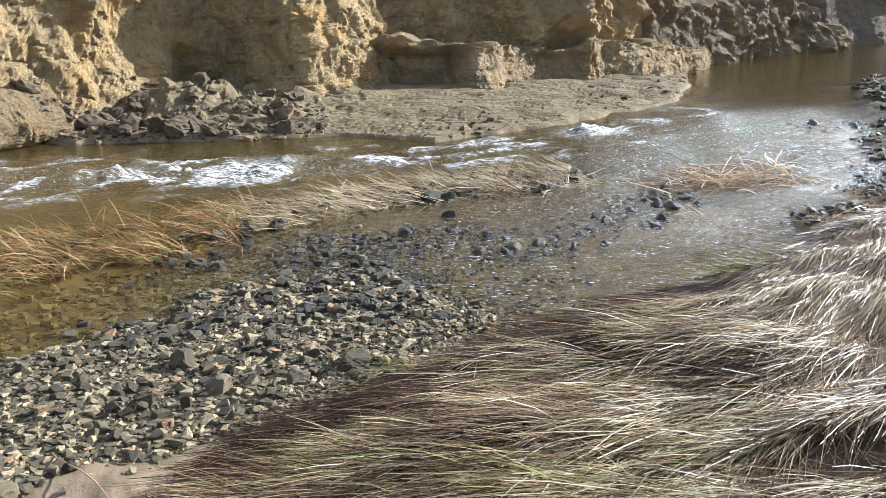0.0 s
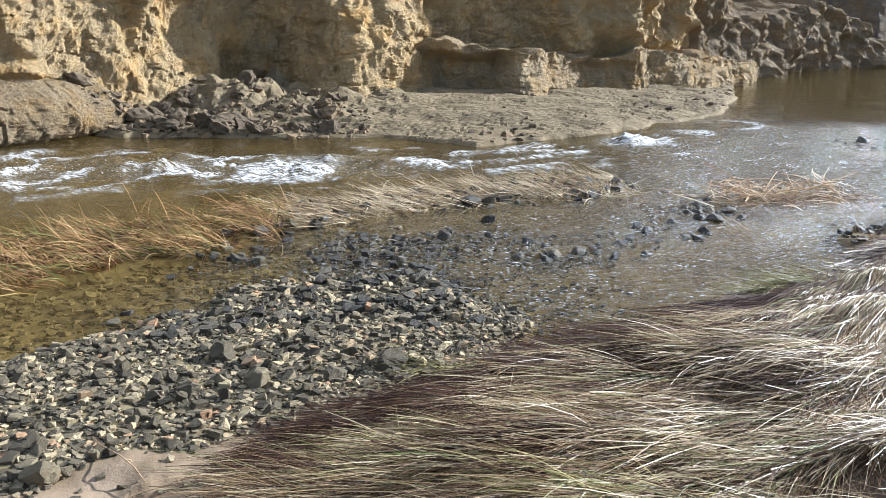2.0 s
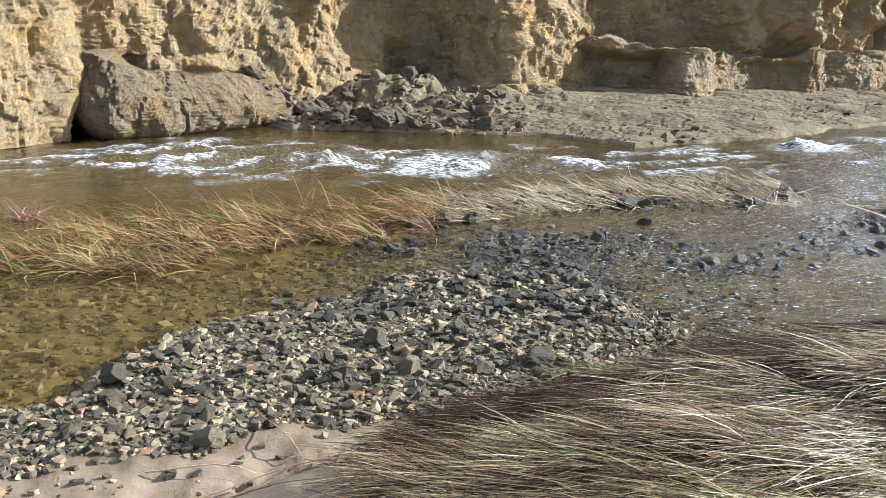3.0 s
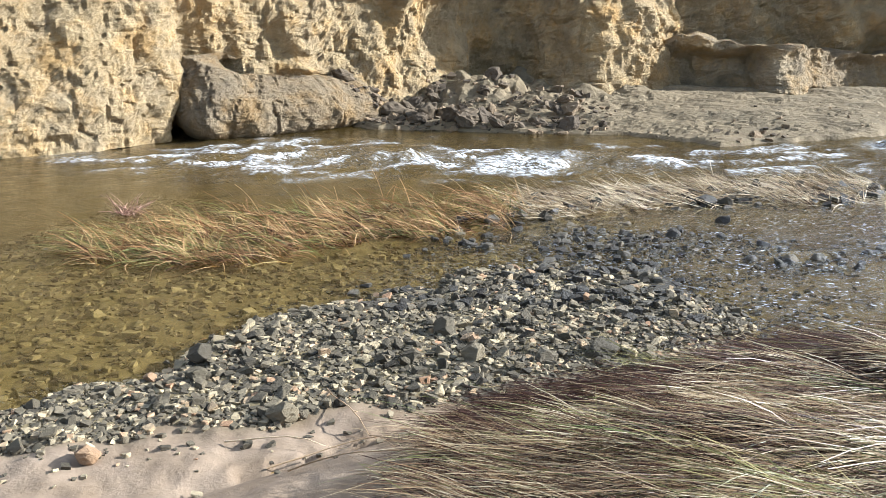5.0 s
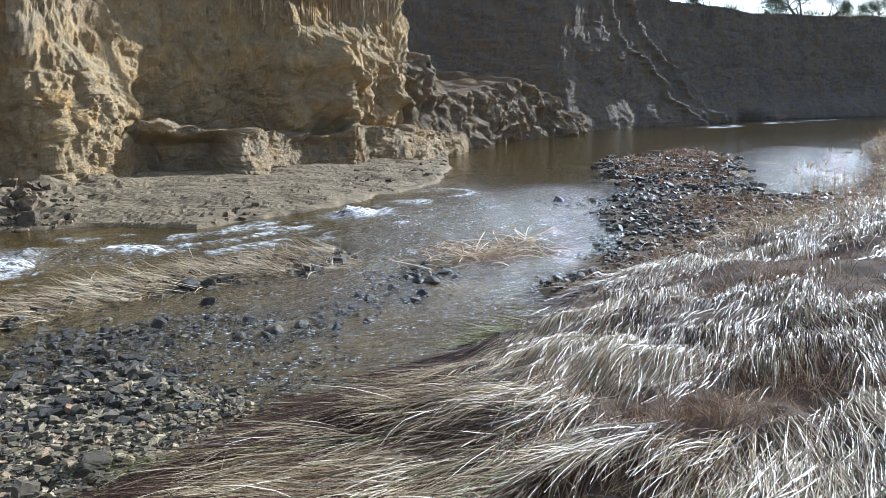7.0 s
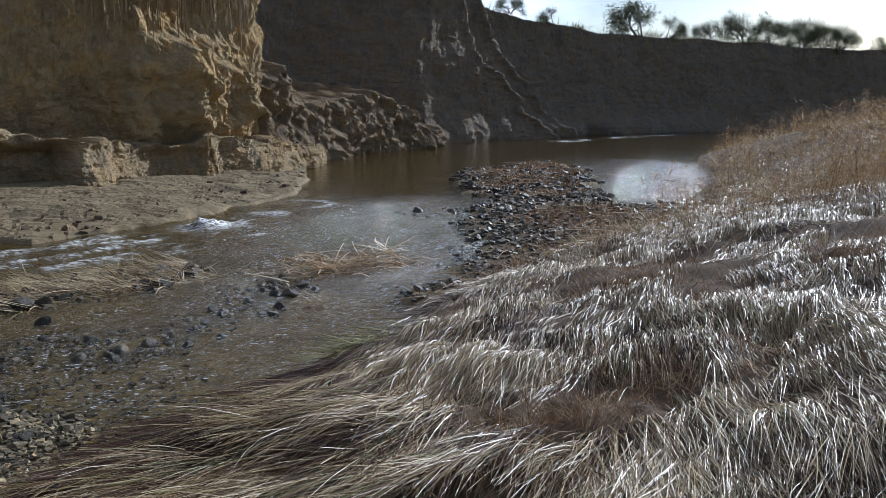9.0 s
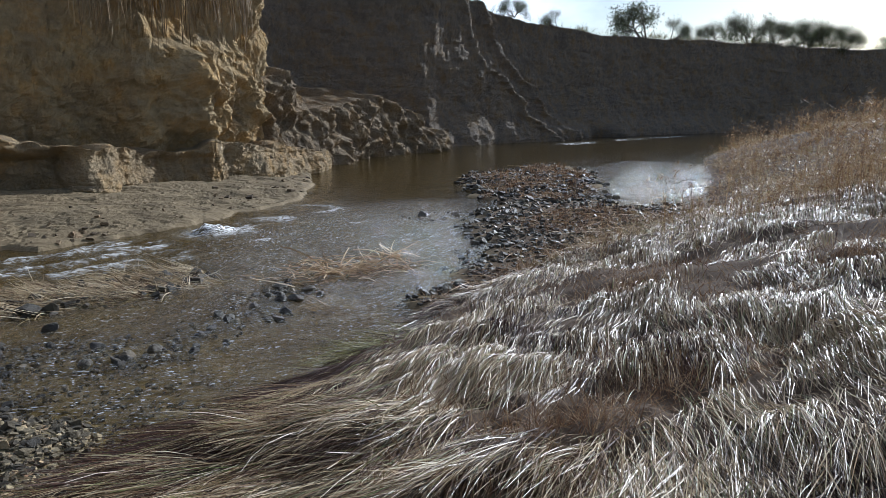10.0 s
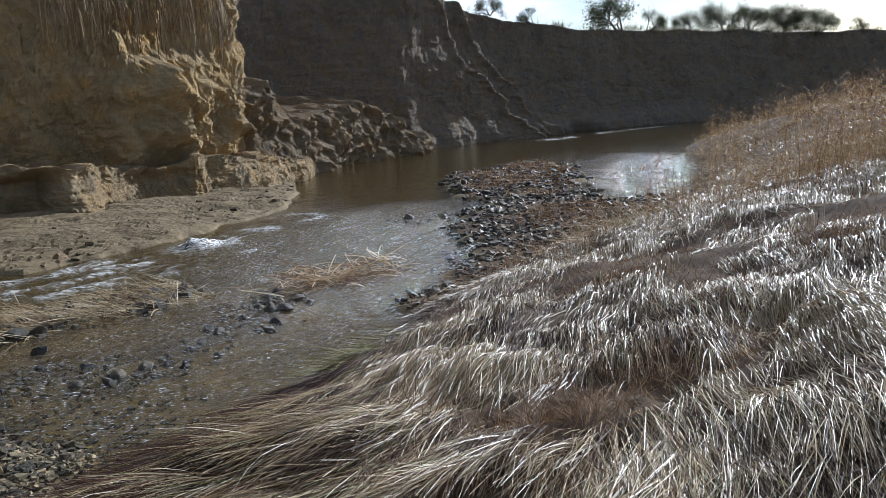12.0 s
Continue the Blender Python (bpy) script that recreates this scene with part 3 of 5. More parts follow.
def crags(s, z, x, y, pits=1.0):
    big = 0.34 * fbm(x * 0.33, y * 0.33, z * 0.22, 3)
    flute = 0.13 * fbm(s * 0.9, 2.0, z * 0.12, 3)
    mid = 0.15 * fbm(x * 0.7, y * 0.7, z * 0.5, 4, 0.5)
    wx, wy, wz = x + 0.25 * fbm(x * 1.7, y * 1.7, z * 1.7, 2), y + 0.25 * fbm(x * 1.7 + 40, y * 1.7, z * 1.7, 2), z + 0.2 * fbm(x * 1.7, y * 1.7 + 40, z * 1.7, 2)
    knobs = np.interp(x, [-11.6, -10.6], [0.3, 1]) * (0.34 * (0.5 - lumps(wx * 0.8, wy * 0.8, wz * 0.65)) + 0.16 * (0.5 - lumps(wx * 2.0 + 7, wy * 2.0, wz * 1.7)) + 0.07 * (0.5 - lumps(wx * 4.6 + 3, wy * 4.6, wz * 4.2)))
    ridge = 0.08 * (0.5 - np.abs(fbm(x * 1.1 + 0.5 * z, y * 1.1, z * 0.55 + 3, 4, 0.55)))
    crack = -0.08 * step(0.08, 0.0, np.abs(fbm(x * 0.9 + 9, y * 0.9, z * 0.6, 3)))
    hollow = -0.3 * step(0.25, 0.8, fbm(x * 0.5 + 3, y * 0.5, z * 0.45, 2))
    crumb = 0.03 * fbm(x * 4.2, y * 4.2, z * 3.6, 3, 0.7) + 0.010 * np.random.default_rng(5).normal(0, 1, np.shape(z))
    return big + flute + mid + knobs + ridge + crack + pits * hollow * np.interp(x, [-9.0, -7.4], [0.15, 1]) + crumb


def strata(x, y, z):
    return 0.10 * fbm(x * 0.5, y * 0.5, z * 4.5, 4, 0.6)


def near_shape(s, z, x, y, v):
    off = crags(s, z, x, y) - 0.06 * z
    off = off - 0.5 * step(1.0, 0.1, z) * step(0.0, 0.5, fbm(s * 0.35, 0, 0, 2) + 0.1) * step(-14.5, -12.5, x) * (1 - step(-9.0, -8.0, x) * step(-0.5, -1.5, x))
    off = off + 0.45 * step(1.5, 0.3, z) * step(-5.5, -4.0, x) * step(-0.8, -1.5, x)
    # the bulge under the fluted overhang, a notch above it and a hollow beside it
    belly = np.clip(bump_at(x, y, 4.4, 28.6, 2.0) + 0.8 * bump_at(x, y, 6.6, 30.4, 1.3), 0, 1.1)
    off = off + belly * (1.25 * step(1.0, 2.4, z) * step(5.2, 3.4, z) + (0.45 * fbm(x * 0.8, y * 0.8, z * 0.8 + 5, 4, 0.6) + 0.3 * (0.5 - lumps(x * 1.3, y * 1.3, z * 1.1))) * step(5.4, 4.4, z))
    off = off - 0.45 * bump_at(x, y, 5.0, 29.3, 3.2) * step(4.3, 5.0, z) * step(6.6, 5.6, z)
    off = off - 0.4 * bump_at(x, y, 7.7, 31.7, 0.7) * step(3.0, 2.0, z)
    off = off + 0.7 * bump_at(x, y, -2.4, 23.5, 1.3) * step(5.5, 2.5, z) * step(0.4, 1.5, z)
    return off + 0.3 * strata(x, y, z)


LEVELS_NEAR = np.r_[np.arange(0, 3.4, 0.05), np.arange(3.4, 9.25, 0.13)] / 9.25
curtain("cliff_near", CLIFF_NEAR, 0.075, LEVELS_NEAR, near_shape, lambda s, p: RIM + 0.35 * fbm(s * 0.3, 0, 0, 3), "tall eroded yellow silt river cliff with pockets and flutes")


def far_shape(s, z, x, y, v):
    flare = np.interp(x, [34, 40], [0.6, 1.2]) * step(2.5, 0.0, z) * (0.55 + 0.6 * fbm(s * 0.12, 5, 0, 3))
    # the west wall stands forward and ends in two slanting ribs
    jag = 0.9 * fbm(z * 0.55, 3.0, 0, 4, 0.6) + 0.3 * fbm(x * 1.2, y * 1.2, z * 1.2, 3)
    steep = np.interp(z, [0, 2, 3.6, 5.2, 7, 9.5, 12], [0, 2.0, 4.4, 5.2, 7.6, 8.0, 10.5])
    rib_a, rib_b = 40.8 - steep + jag, 36.4 - 1.05 * steep + 1.1 * fbm(z * 0.5 + 9, 3.0, 0, 4, 0.6)
    front = (2.4 * step(rib_a + 1.9, rib_a - 0.5, x) + 1.9 * step(rib_b + 1.5, rib_b - 0.5, x)) * step(14, 23, x)
    crest = 0.35 * np.exp(-(((x - rib_a) + 0.5) / 0.6) ** 2) + 0.35 * np.exp(-(((x - rib_b) + 0.5) / 0.6) ** 2)
    ledge = 1.3 * step(1.3, 0.7, z) * step(36, 41, x) * step(54, 47, x) * (0.8 + fbm(s * 0.3, 1, 0, 2))
    return 0.75 * crags(s * 0.6, z, x * 0.5, y * 0.5, 0.15) + np.maximum(flare, 0) + front + crest - 0.07 * z + 0.2 * strata(x, y, z) + ledge + 0.07 * fbm(s * 0.8, 7.0, z * 0.07, 3) * step(36, 30, x)


LEVELS_FAR = np.r_[np.arange(0, 4.5, 0.1), np.arange(4.5, 9.25, 0.2)] / 9.25
curtain("cliff_far", CLIFF_FAR, 0.165, LEVELS_FAR, far_shape, lambda s, p: RIM + 0.6 + 0.2 * fbm(s * 0.2, 3, 0, 3) + rim_rise(p[:, 0]), "tall shaded silt cliff along the river bend", SHADE_SILT, settle=1.2)

BENCH = [(-3.4, 23.2), (-2.6, 24.0), (-0.8, 24.4), (0.9, 24.5), (1.9, 25.3), (2.5, 26.1), (3.6, 27.3), (5.2, 27.6), (6.6, 28.7), (7.7, 30.2), (8.6, 31.8), (9.6, 33.4), (10.8, 35.0), (11.6, 36.2)]


def bench_shape(s, z, x, y, v):
    off = 0.75 * crags(s, z, x, y) + 0.4 * strata(x, y, z)
    cave = np.clip(bump_at(x, y, -1.2, 24.4, 1.15) + bump_at(x, y, 0.0, 24.5, 0.6), 0, 1)
    off = off - 0.75 * cave * step(1.7, 1.2, z)
    off = off - 0.5 * bump_at(x, y, 3.8, 27.2, 1.2) * step(1.35, 1.0, z)
    return off + 0.25 * step(1.0, 0.2, v) * (1 - cave)


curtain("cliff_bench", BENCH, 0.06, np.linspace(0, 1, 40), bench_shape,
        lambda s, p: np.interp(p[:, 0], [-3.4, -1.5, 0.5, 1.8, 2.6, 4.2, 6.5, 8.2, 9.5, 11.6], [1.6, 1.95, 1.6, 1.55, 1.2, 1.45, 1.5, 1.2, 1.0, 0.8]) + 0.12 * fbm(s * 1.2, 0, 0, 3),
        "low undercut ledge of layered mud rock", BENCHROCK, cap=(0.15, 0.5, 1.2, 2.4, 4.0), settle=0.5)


SLUMP = [(6.6, 31.2), (8.3, 32.3), (10.2, 35.2), (12.0, 37.6), (14.0, 40.8), (16.6, 43.8), (19.0, 46.0), (21.5, 47.6), (23.4, 49.4), (24.5, 52.5)]


def slump_shape(s, z, x, y, v):
    ridges = 0.7 * (0.5 - np.abs(fbm(x * 0.5, y * 0.5, z * 0.5 + 7, 4, 0.6))) + 0.5 * fbm(x * 0.6, y * 0.6, z * 0.6, 3)
    return 0.45 * crags(s, z, x, y, 0.8) + 0.35 * strata(x, y, z) - 0.24 * z + ridges


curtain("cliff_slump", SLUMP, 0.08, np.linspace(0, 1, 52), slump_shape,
        lambda s, p: np.interp(p[:, 0], [6.6, 8.4, 10, 12, 14, 17, 19.5, 21.5, 23, 24.5], [4.2, 3.9, 3.3, 2.8, 2.9, 3.0, 2.9, 2.0, 1.1, 0.6]) + 0.4 * fbm(s * 0.6, 3, 0, 3), "slumped apron of eroded silt at the cliff foot", SLUMP_SHADE, cap=(0.2, 0.5, 0.9, 1.4, 2.0, 2.8, 4, 6, 9), settle=0.8, climb=0.1)

FOOT = [(-12.3, 16.4), (-11.8, 15.6), (-11.2, 15.0), (-10.5, 14.9), (-9.8, 15.4), (-9.25, 16.2), (-8.85, 17.2), (-8.5, 18.2), (-8.6, 19.3)]
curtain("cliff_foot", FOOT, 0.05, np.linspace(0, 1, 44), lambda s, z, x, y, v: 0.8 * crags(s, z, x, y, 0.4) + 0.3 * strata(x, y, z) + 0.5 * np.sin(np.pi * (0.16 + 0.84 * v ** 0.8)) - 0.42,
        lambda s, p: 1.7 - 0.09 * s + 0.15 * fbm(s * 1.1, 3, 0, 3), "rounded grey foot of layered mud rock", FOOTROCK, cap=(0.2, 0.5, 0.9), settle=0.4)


def build_shelf():
    x, y = np.meshgrid(np.arange(-12.5, 11, 0.075), np.arange(16.5, 36, 0.07), indexing="xy")
    d = -side(SHELF_EDGE, x, y) + 0.18 * fbm(x * 1.1, y * 1.1, 0, 3)
    flat = np.interp(d, [-0.6, 0, 0.12, 1.0, 4.0, 9], [-0.5, -0.03, 0.09, 0.2, 0.42, 0.6])
    heap = step(-0.5, -5.0, x) * step(0.3, 3.2, d)
    crack = np.minimum(np.abs(fbm(x * 1.3, y * 2.6, 1.0, 3)), 0.8 * np.abs(fbm(x * 0.9 + 30, y * 3.4, 5.0, 3)))
    slab = np.floor(4.0 * fbm(x * 0.45, y * 1.15, 4.0, 2)) * 0.026 + np.floor(3.0 * fbm(x * 1.3, y * 2.4, 14.0, 2)) * 0.006
    z = flat + 0.012 * fbm(x * 1.5, y * 2.2, 0, 4, 0.55) + (slab - 0.035 * step(0.07, 0.0, crack)) * step(0, 0.4, d)
    z = z + heap * (0.3 + 0.3 * fbm(x * 0.9, y * 0.9, 6, 4) + 0.3 * (0.5 - lumps(x * 1.5, y * 1.5, 0.5)) + 0.14 * (0.5 - lumps(x * 3.6, y * 3.6, 2.5)) + 0.08 * fbm(x * 4, y * 4, 6, 3))
    z = z + 0.0012 * np.random.default_rng(6).normal(0, 1, z.shape)
    rows, cols = x.shape
    faces = grid_faces(rows, cols)
    keep = (d.ravel()[faces] > -0.55).all(1)
    me = mesh("mud_shelf", np.stack([x, y, z], -1).reshape(-1, 3), faces[keep], SHELF, False)
    tagged(new("mud_shelf", me), "flat cracked grey-brown mud shelf below the cliff", "river bank", kind="structure")


build_shelf()

# ---- scatter helpers ----
GX, GY = np.arange(-16, 60, 0.1), np.arange(-6, 50, 0.1)
GZ = land(*np.meshgrid(GX, GY, indexing="xy"))[0]


def ground_z(x, y):
    i = np.clip((x - GX[0]) / 0.1, 0, len(GX) - 1.01)
    j = np.clip((y - GY[0]) / 0.1, 0, len(GY) - 1.01)
    a, c = i.astype(int), j.astype(int)
    u, v = i - a, j - c
    return (GZ[c, a] * (1 - u) * (1 - v) + GZ[c, a + 1] * u * (1 - v) + GZ[c + 1, a] * (1 - u) * v + GZ[c + 1, a + 1] * u * v)


def ribbons(root, heading, length, width, rise, fall, bend=0.0, parts=4, taper=0.75):
    """Blades: narrow strips that leave the ground at the angle rise and end at the angle fall (degrees)."""
    n = len(root)
    t = np.linspace(0, 1, parts + 1)
    pitch = np.radians(rise[:, None] + (fall - rise)[:, None] * t[None, :] ** 0.8)
    head = np.radians(heading[:, None] + np.asarray(bend)[..., None] * t[None, :] * np.ones((n, 1)))
    stepl = (length / parts)[:, None]
    dx, dy, dz = np.cos(pitch) * np.sin(head) * stepl, np.cos(pitch) * np.cos(head) * stepl, np.sin(pitch) * stepl
    zero = np.zeros((n, 1))
    px, py, pz = (root[:, k:k + 1] + np.concatenate([zero, np.cumsum(d[:, 1:], 1)], 1) for k, d in enumerate((dx, dy, dz)))
    w = (width / 2)[:, None] * (1 - taper * t[None, :])
    roll = rng.uniform(-0.9, 0.9, n)[:, None]
    sx, sy, sz = np.cos(head) * np.cos(roll) * w, -np.sin(head) * np.cos(roll) * w, np.sin(roll) * w
    pz = np.maximum(pz, ground_z(px, py) + 0.012) if np.all(root[:, 2] < 6) else pz
    a = np.stack([px - sx, py - sy, pz - sz], -1)
    b = np.stack([px + sx, py + sy, pz + sz], -1)
    verts = np.stack([a, b], 2).reshape(-1, 3)
    k = np.arange(parts)
    quad = np.stack([2 * k, 2 * k + 1, 2 * k + 3, 2 * k + 2], -1)
    faces = (quad[None] + (np.arange(n) * 2 * (parts + 1))[:, None, None]).reshape(-1, 4)
    return verts, faces


def join(sets):
    verts, faces, at = [], [], 0
    for v, f in sets:
        verts.append(v)
        faces.append(f + at)
        at += len(v)
    return np.concatenate(verts), np.concatenate(faces)


def stuff(name, verts, faces, mat, label, category, smooth=True):
    return tagged(new(name, mesh(name, verts, faces, mat, smooth)), label, category, kind="stuff")


# ---- stones ----
def hull(seed, flat=0.6, knobs=13):
    r = random.Random(seed)
    bm = bmesh.new()
    lean, pinch = r.uniform(-0.3, 0.3), r.uniform(0.55, 1.0)
    for k in range(8):
        sx, sy, sz = (1 if k & 1 else -1), (1 if k & 2 else -1), (1 if k & 4 else -1)
        c = Vector((sx * r.uniform(0.5, 1.05) * (pinch if sy > 0 else 1) + lean * sy, sy * r.uniform(0.45, 0.8), sz * r.uniform(0.7, 1.1)))
        cut = r.uniform(0.12, 0.45)
        for axis in range(1 + k % 2 if knobs < 14 else 3):
            q = c.copy()
            q[axis] *= 1 - cut
            q[(axis + 1) % 3] *= 1.06
            bm.verts.new((q.x, q.y, q.z * flat))
    got = bmesh.ops.convex_hull(bm, input=bm.verts)
    bmesh.ops.delete(bm, geom=[g for g in got["geom_interior"] if isinstance(g, bmesh.types.BMVert)], context="VERTS")
    bmesh.ops.triangulate(bm, faces=bm.faces)
    bmesh.ops.recalc_face_normals(bm, faces=bm.faces)
    return bm


def stone_mesh(name, seed, mat, flat=0.6, knobs=13, bevel=False):
    bm = hull(seed, flat, knobs)
    if bevel:
        bmesh.ops.bevel(bm, geom=bm.edges[:] + bm.verts[:], offset=0.07, segments=1, affect="EDGES")
        bmesh.ops.triangulate(bm, faces=bm.faces)
    me = bpy.data.meshes.new(name)
    bm.to_mesh(me)
    bm.free()
    me.materials.append(mat)
    return me


def rock_mesh(name, seed, mat, flat=0.7, cuts=9, rough=0.06, level=2):
    """A broken lump: a ball cut by chance planes, with a rough skin."""
    r = random.Random(seed)
    bm = bmesh.new()
    bmesh.ops.create_icosphere(bm, subdivisions=level, radius=1.15)
    for _ in range(cuts):
        d = Vector((r.gauss(0, 1), r.gauss(0, 1), r.gauss(0, 1))).normalized()
        reach = r.uniform(0.5, 0.9)
        for v in bm.verts:
            over = v.co.dot(d) - reach
            if over > 0:
                v.co -= d * over
    shift = Vector((seed * 1.37, seed * 0.71, 0))
    for v in bm.verts:
        v.co += v.co.normalized() * (rough * noise.fractal(v.co * 2.6 + shift, 1.0, 2.0, 4))
        v.co.z *= flat
    me = bpy.data.meshes.new(name)
    bm.to_mesh(me)
    bm.free()
    me.materials.append(mat)
    return me


def arrays_of(me):
    v = np.zeros(len(me.vertices) * 3)
    me.vertices.foreach_get("co", v)
    f = np.array([p.vertices[:] for p in me.polygons])
    return v.reshape(-1, 3), f


def strewn(protos, pos, size, tilt=0.35):
    """Many stones as one pair of arrays."""
    at = 0
    which = rng.integers(0, len(protos), len(pos))
    verts, faces = [], []
    for k, (pv, pf) in enumerate(protos):
        sel = np.where(which == k)[0]
        if not len(sel):
            continue
        a = rng.uniform(0, 6.28, len(sel))
        tx, ty = rng.normal(0, tilt, (2, len(sel)))
        s = size[sel][:, None] * rng.uniform(0.8, 1.25, (len(sel), 3))
        q = pv[None] * s[:, None, :]
        ca, sa = np.cos(a)[:, None], np.sin(a)[:, None]
        x, y, z = q[..., 0], q[..., 1], q[..., 2]
        y, z = y * np.cos(tx)[:, None] - z * np.sin(tx)[:, None], y * np.sin(tx)[:, None] + z * np.cos(tx)[:, None]
        x, z = x * np.cos(ty)[:, None] + z * np.sin(ty)[:, None], -x * np.sin(ty)[:, None] + z * np.cos(ty)[:, None]
        q = np.stack([x * ca - y * sa, x * sa + y * ca, z], -1) + pos[sel][:, None, :]
        verts.append(q.reshape(-1, 3))
        faces.append((pf[None] + (np.arange(len(sel)) * len(pv))[:, None, None]).reshape(-1, 3) + at)
        at += q.shape[0] * q.shape[1]
    return np.concatenate(verts), np.concatenate(faces)


PEBBLES = [arrays_of(stone_mesh("stone_form", 100 + i, STONE, 0.24 + 0.05 * (i % 6), 10)) for i in range(16)]


def scatter_in(outline, count, margin=0.0, wobble=0.3):
    p = np.array(outline)
    x = rng.uniform(p[:, 0].min() - 1, p[:, 0].max() + 1, count)
    y = rng.uniform(p[:, 1].min() - 1, p[:, 1].max() + 1, count)
    d = inside(outline, x, y) + wobble * fbm(x * 1.1, y * 1.1, 3.0, 3)
    keep = d > margin
    return x[keep], y[keep]


def stone_sizes(n, low, high):
    return low + (high - low) * rng.random(n) ** 2.6


def single_stones(bar, name, x, y, size, count, mat, seed):
    """Sets the largest stones of the nearer part of a bar one by one; returns the rest."""
    order = np.argsort(-size * np.interp(np.hypot(x, y), [8, 20], [1.0, 0.6]))
    forms = [stone_mesh(name, seed + i, mat, 0.3 + 0.05 * (i % 7), 18) for i in range(10)]
    for i in order[:count]:
        ob = child(name, forms[int(rng.integers(10))], bar)
        z = max(float(ground_z(x[i:i + 1], y[i:i + 1])[0]), -0.03)
        s = size[i] * 1.1
        ob.matrix_basis = Matrix.LocRotScale((x[i], y[i], z + 0.3 * s), Euler((rng.normal(0, 0.2), rng.normal(0, 0.2), rng.uniform(0, 6))), (s, s * rng.uniform(0.8, 1.2), s * rng.uniform(0.8, 1.2)))
    rest = order[count:]
    return x[rest], y[rest], size[rest]


def build_gravel():
    bar = tagged(new("gravel_bar"), "bar of angular grey river stones beside the water", "gravel bar", kind="structure")
    x, y = scatter_in(GRAVEL_NEAR, 100000, -0.1, 0.2)
    sandy = side(SANDLINE, x, y) + 0.22 * fbm(x * 1.5, y * 1.5, 0, 3)
    keep = (sandy < 0) | (rng.random(len(x)) < 0.05 * step(0.9, 0.0, sandy))
    keep &= side(EDGE, x, y) < 1.0
    x, y = x[keep], y[keep]
    size = stone_sizes(len(x), 0.011, 0.043)
    z = ground_z(x, y) + size * 0.18
    big = np.argsort(-size * (1 + 0.0 * x))[:300]
    rest = np.setdiff1d(np.arange(len(x)), big)
    v, f = strewn(PEBBLES, np.stack([x, y, z], 1)[rest], size[rest], 0.24)
    tagged(child("small_stones", mesh("small_stones", v, f, STONE, False), bar), kind="stuff")
    forms = [stone_mesh("stone", 300 + i, STONE, 0.3 + 0.05 * (i % 7), 18) for i in range(14)]
    for i in big:
        ob = child("stone", forms[int(rng.integers(14))], bar)
        s = size[i] * 1.18
        ob.matrix_basis = Matrix.LocRotScale((x[i], y[i], z[i] + 0.015), Euler(rng.normal(0, 0.35, 3) + np.array([0, 0, rng.uniform(0, 6)])), (s, s * rng.uniform(0.8, 1.2), s * rng.uniform(0.8, 1.3)))

    wet = tagged(new("shallow_gravel"), "dark wet stones breaking the shallow water", "gravel", kind="structure")
    x, y = scatter_in(GRAVEL_WET, 13000, -0.6, 0.6)
    thick = fbm(x * 0.8, y * 0.8, 7.0, 3)
    keep = rng.random(len(x)) < np.clip((0.16 + 0.8 * thick + 0.4 * step(8.6, 7.6, y)) * (step(0.3, -0.7, x) + 0.5 * step(-0.7, 0.3, x) * step(1.5, 0.7, x)), 0.008, 1)
    x, y = x[keep], y[keep]
    size = stone_sizes(len(x), 0.018, 0.07) * np.interp(x, [-0.7, 0.3], [1, 0.62])
    x, y, size = single_stones(wet, "stone", x, y, size, 160, WETSTONE, 420)
    v, f = strewn(PEBBLES, np.stack([x, y, np.maximum(ground_z(x, y), -0.03) + np.interp(x, [-0.7, 0.3], [0.3, 0.08]) * size], 1), size, 0.2)
    tagged(child("small_stones", mesh("small_stones", v, f, WETSTONE, False), wet), kind="stuff")

    far = tagged(new("far_gravel_bar"), "dark stony bar with russet weeds between two channels", "gravel bar", kind="structure")
    x, y = scatter_in(GRAVEL_FAR, 40000, -0.4, 0.6)
    keep = (side(EDGE, x, y) < 0.4) & (rng.random(len(x)) < np.clip(14 / np.hypot(x, y), 0, 1))
    x, y = x[keep], y[keep]
    size = stone_sizes(len(x), 0.02, 0.08) * np.interp(np.hypot(x, y), [10, 30], [0.8, 1.5])
    x, y, size = single_stones(far, "stone", x, y, size, 260, WETSTONE, 450)
    v, f = strewn(PEBBLES, np.stack([x, y, ground_z(x, y) + 0.2 * size], 1), size)
    tagged(child("small_stones", mesh("small_stones", v, f, WETSTONE, False), far), kind="stuff")

    x, y = rng.uniform(-9, 1.5, 14000), rng.uniform(3.2, 11.0, 14000)
    z = ground_z(x, y)
    keep = (z < -0.045) & (z > -0.36) & (side(EDGE, x, y) < -0.1) & (inside(ISLAND, x, y) < 0) & (rng.random(len(x)) < np.interp(x, [-2.0, 0.2], [1, 0.10]))
    x, y, z = x[keep], y[keep], z[keep]
    size = stone_sizes(len(x), 0.02, 0.066)
    v, f = strewn(PEBBLES, np.stack([x, y, z + 0.15 * size], 1), size, 0.15)
    stuff("bed_stones", v, f, BEDSTONE, "flat stones lying on the shallow river bed", "stones", False)


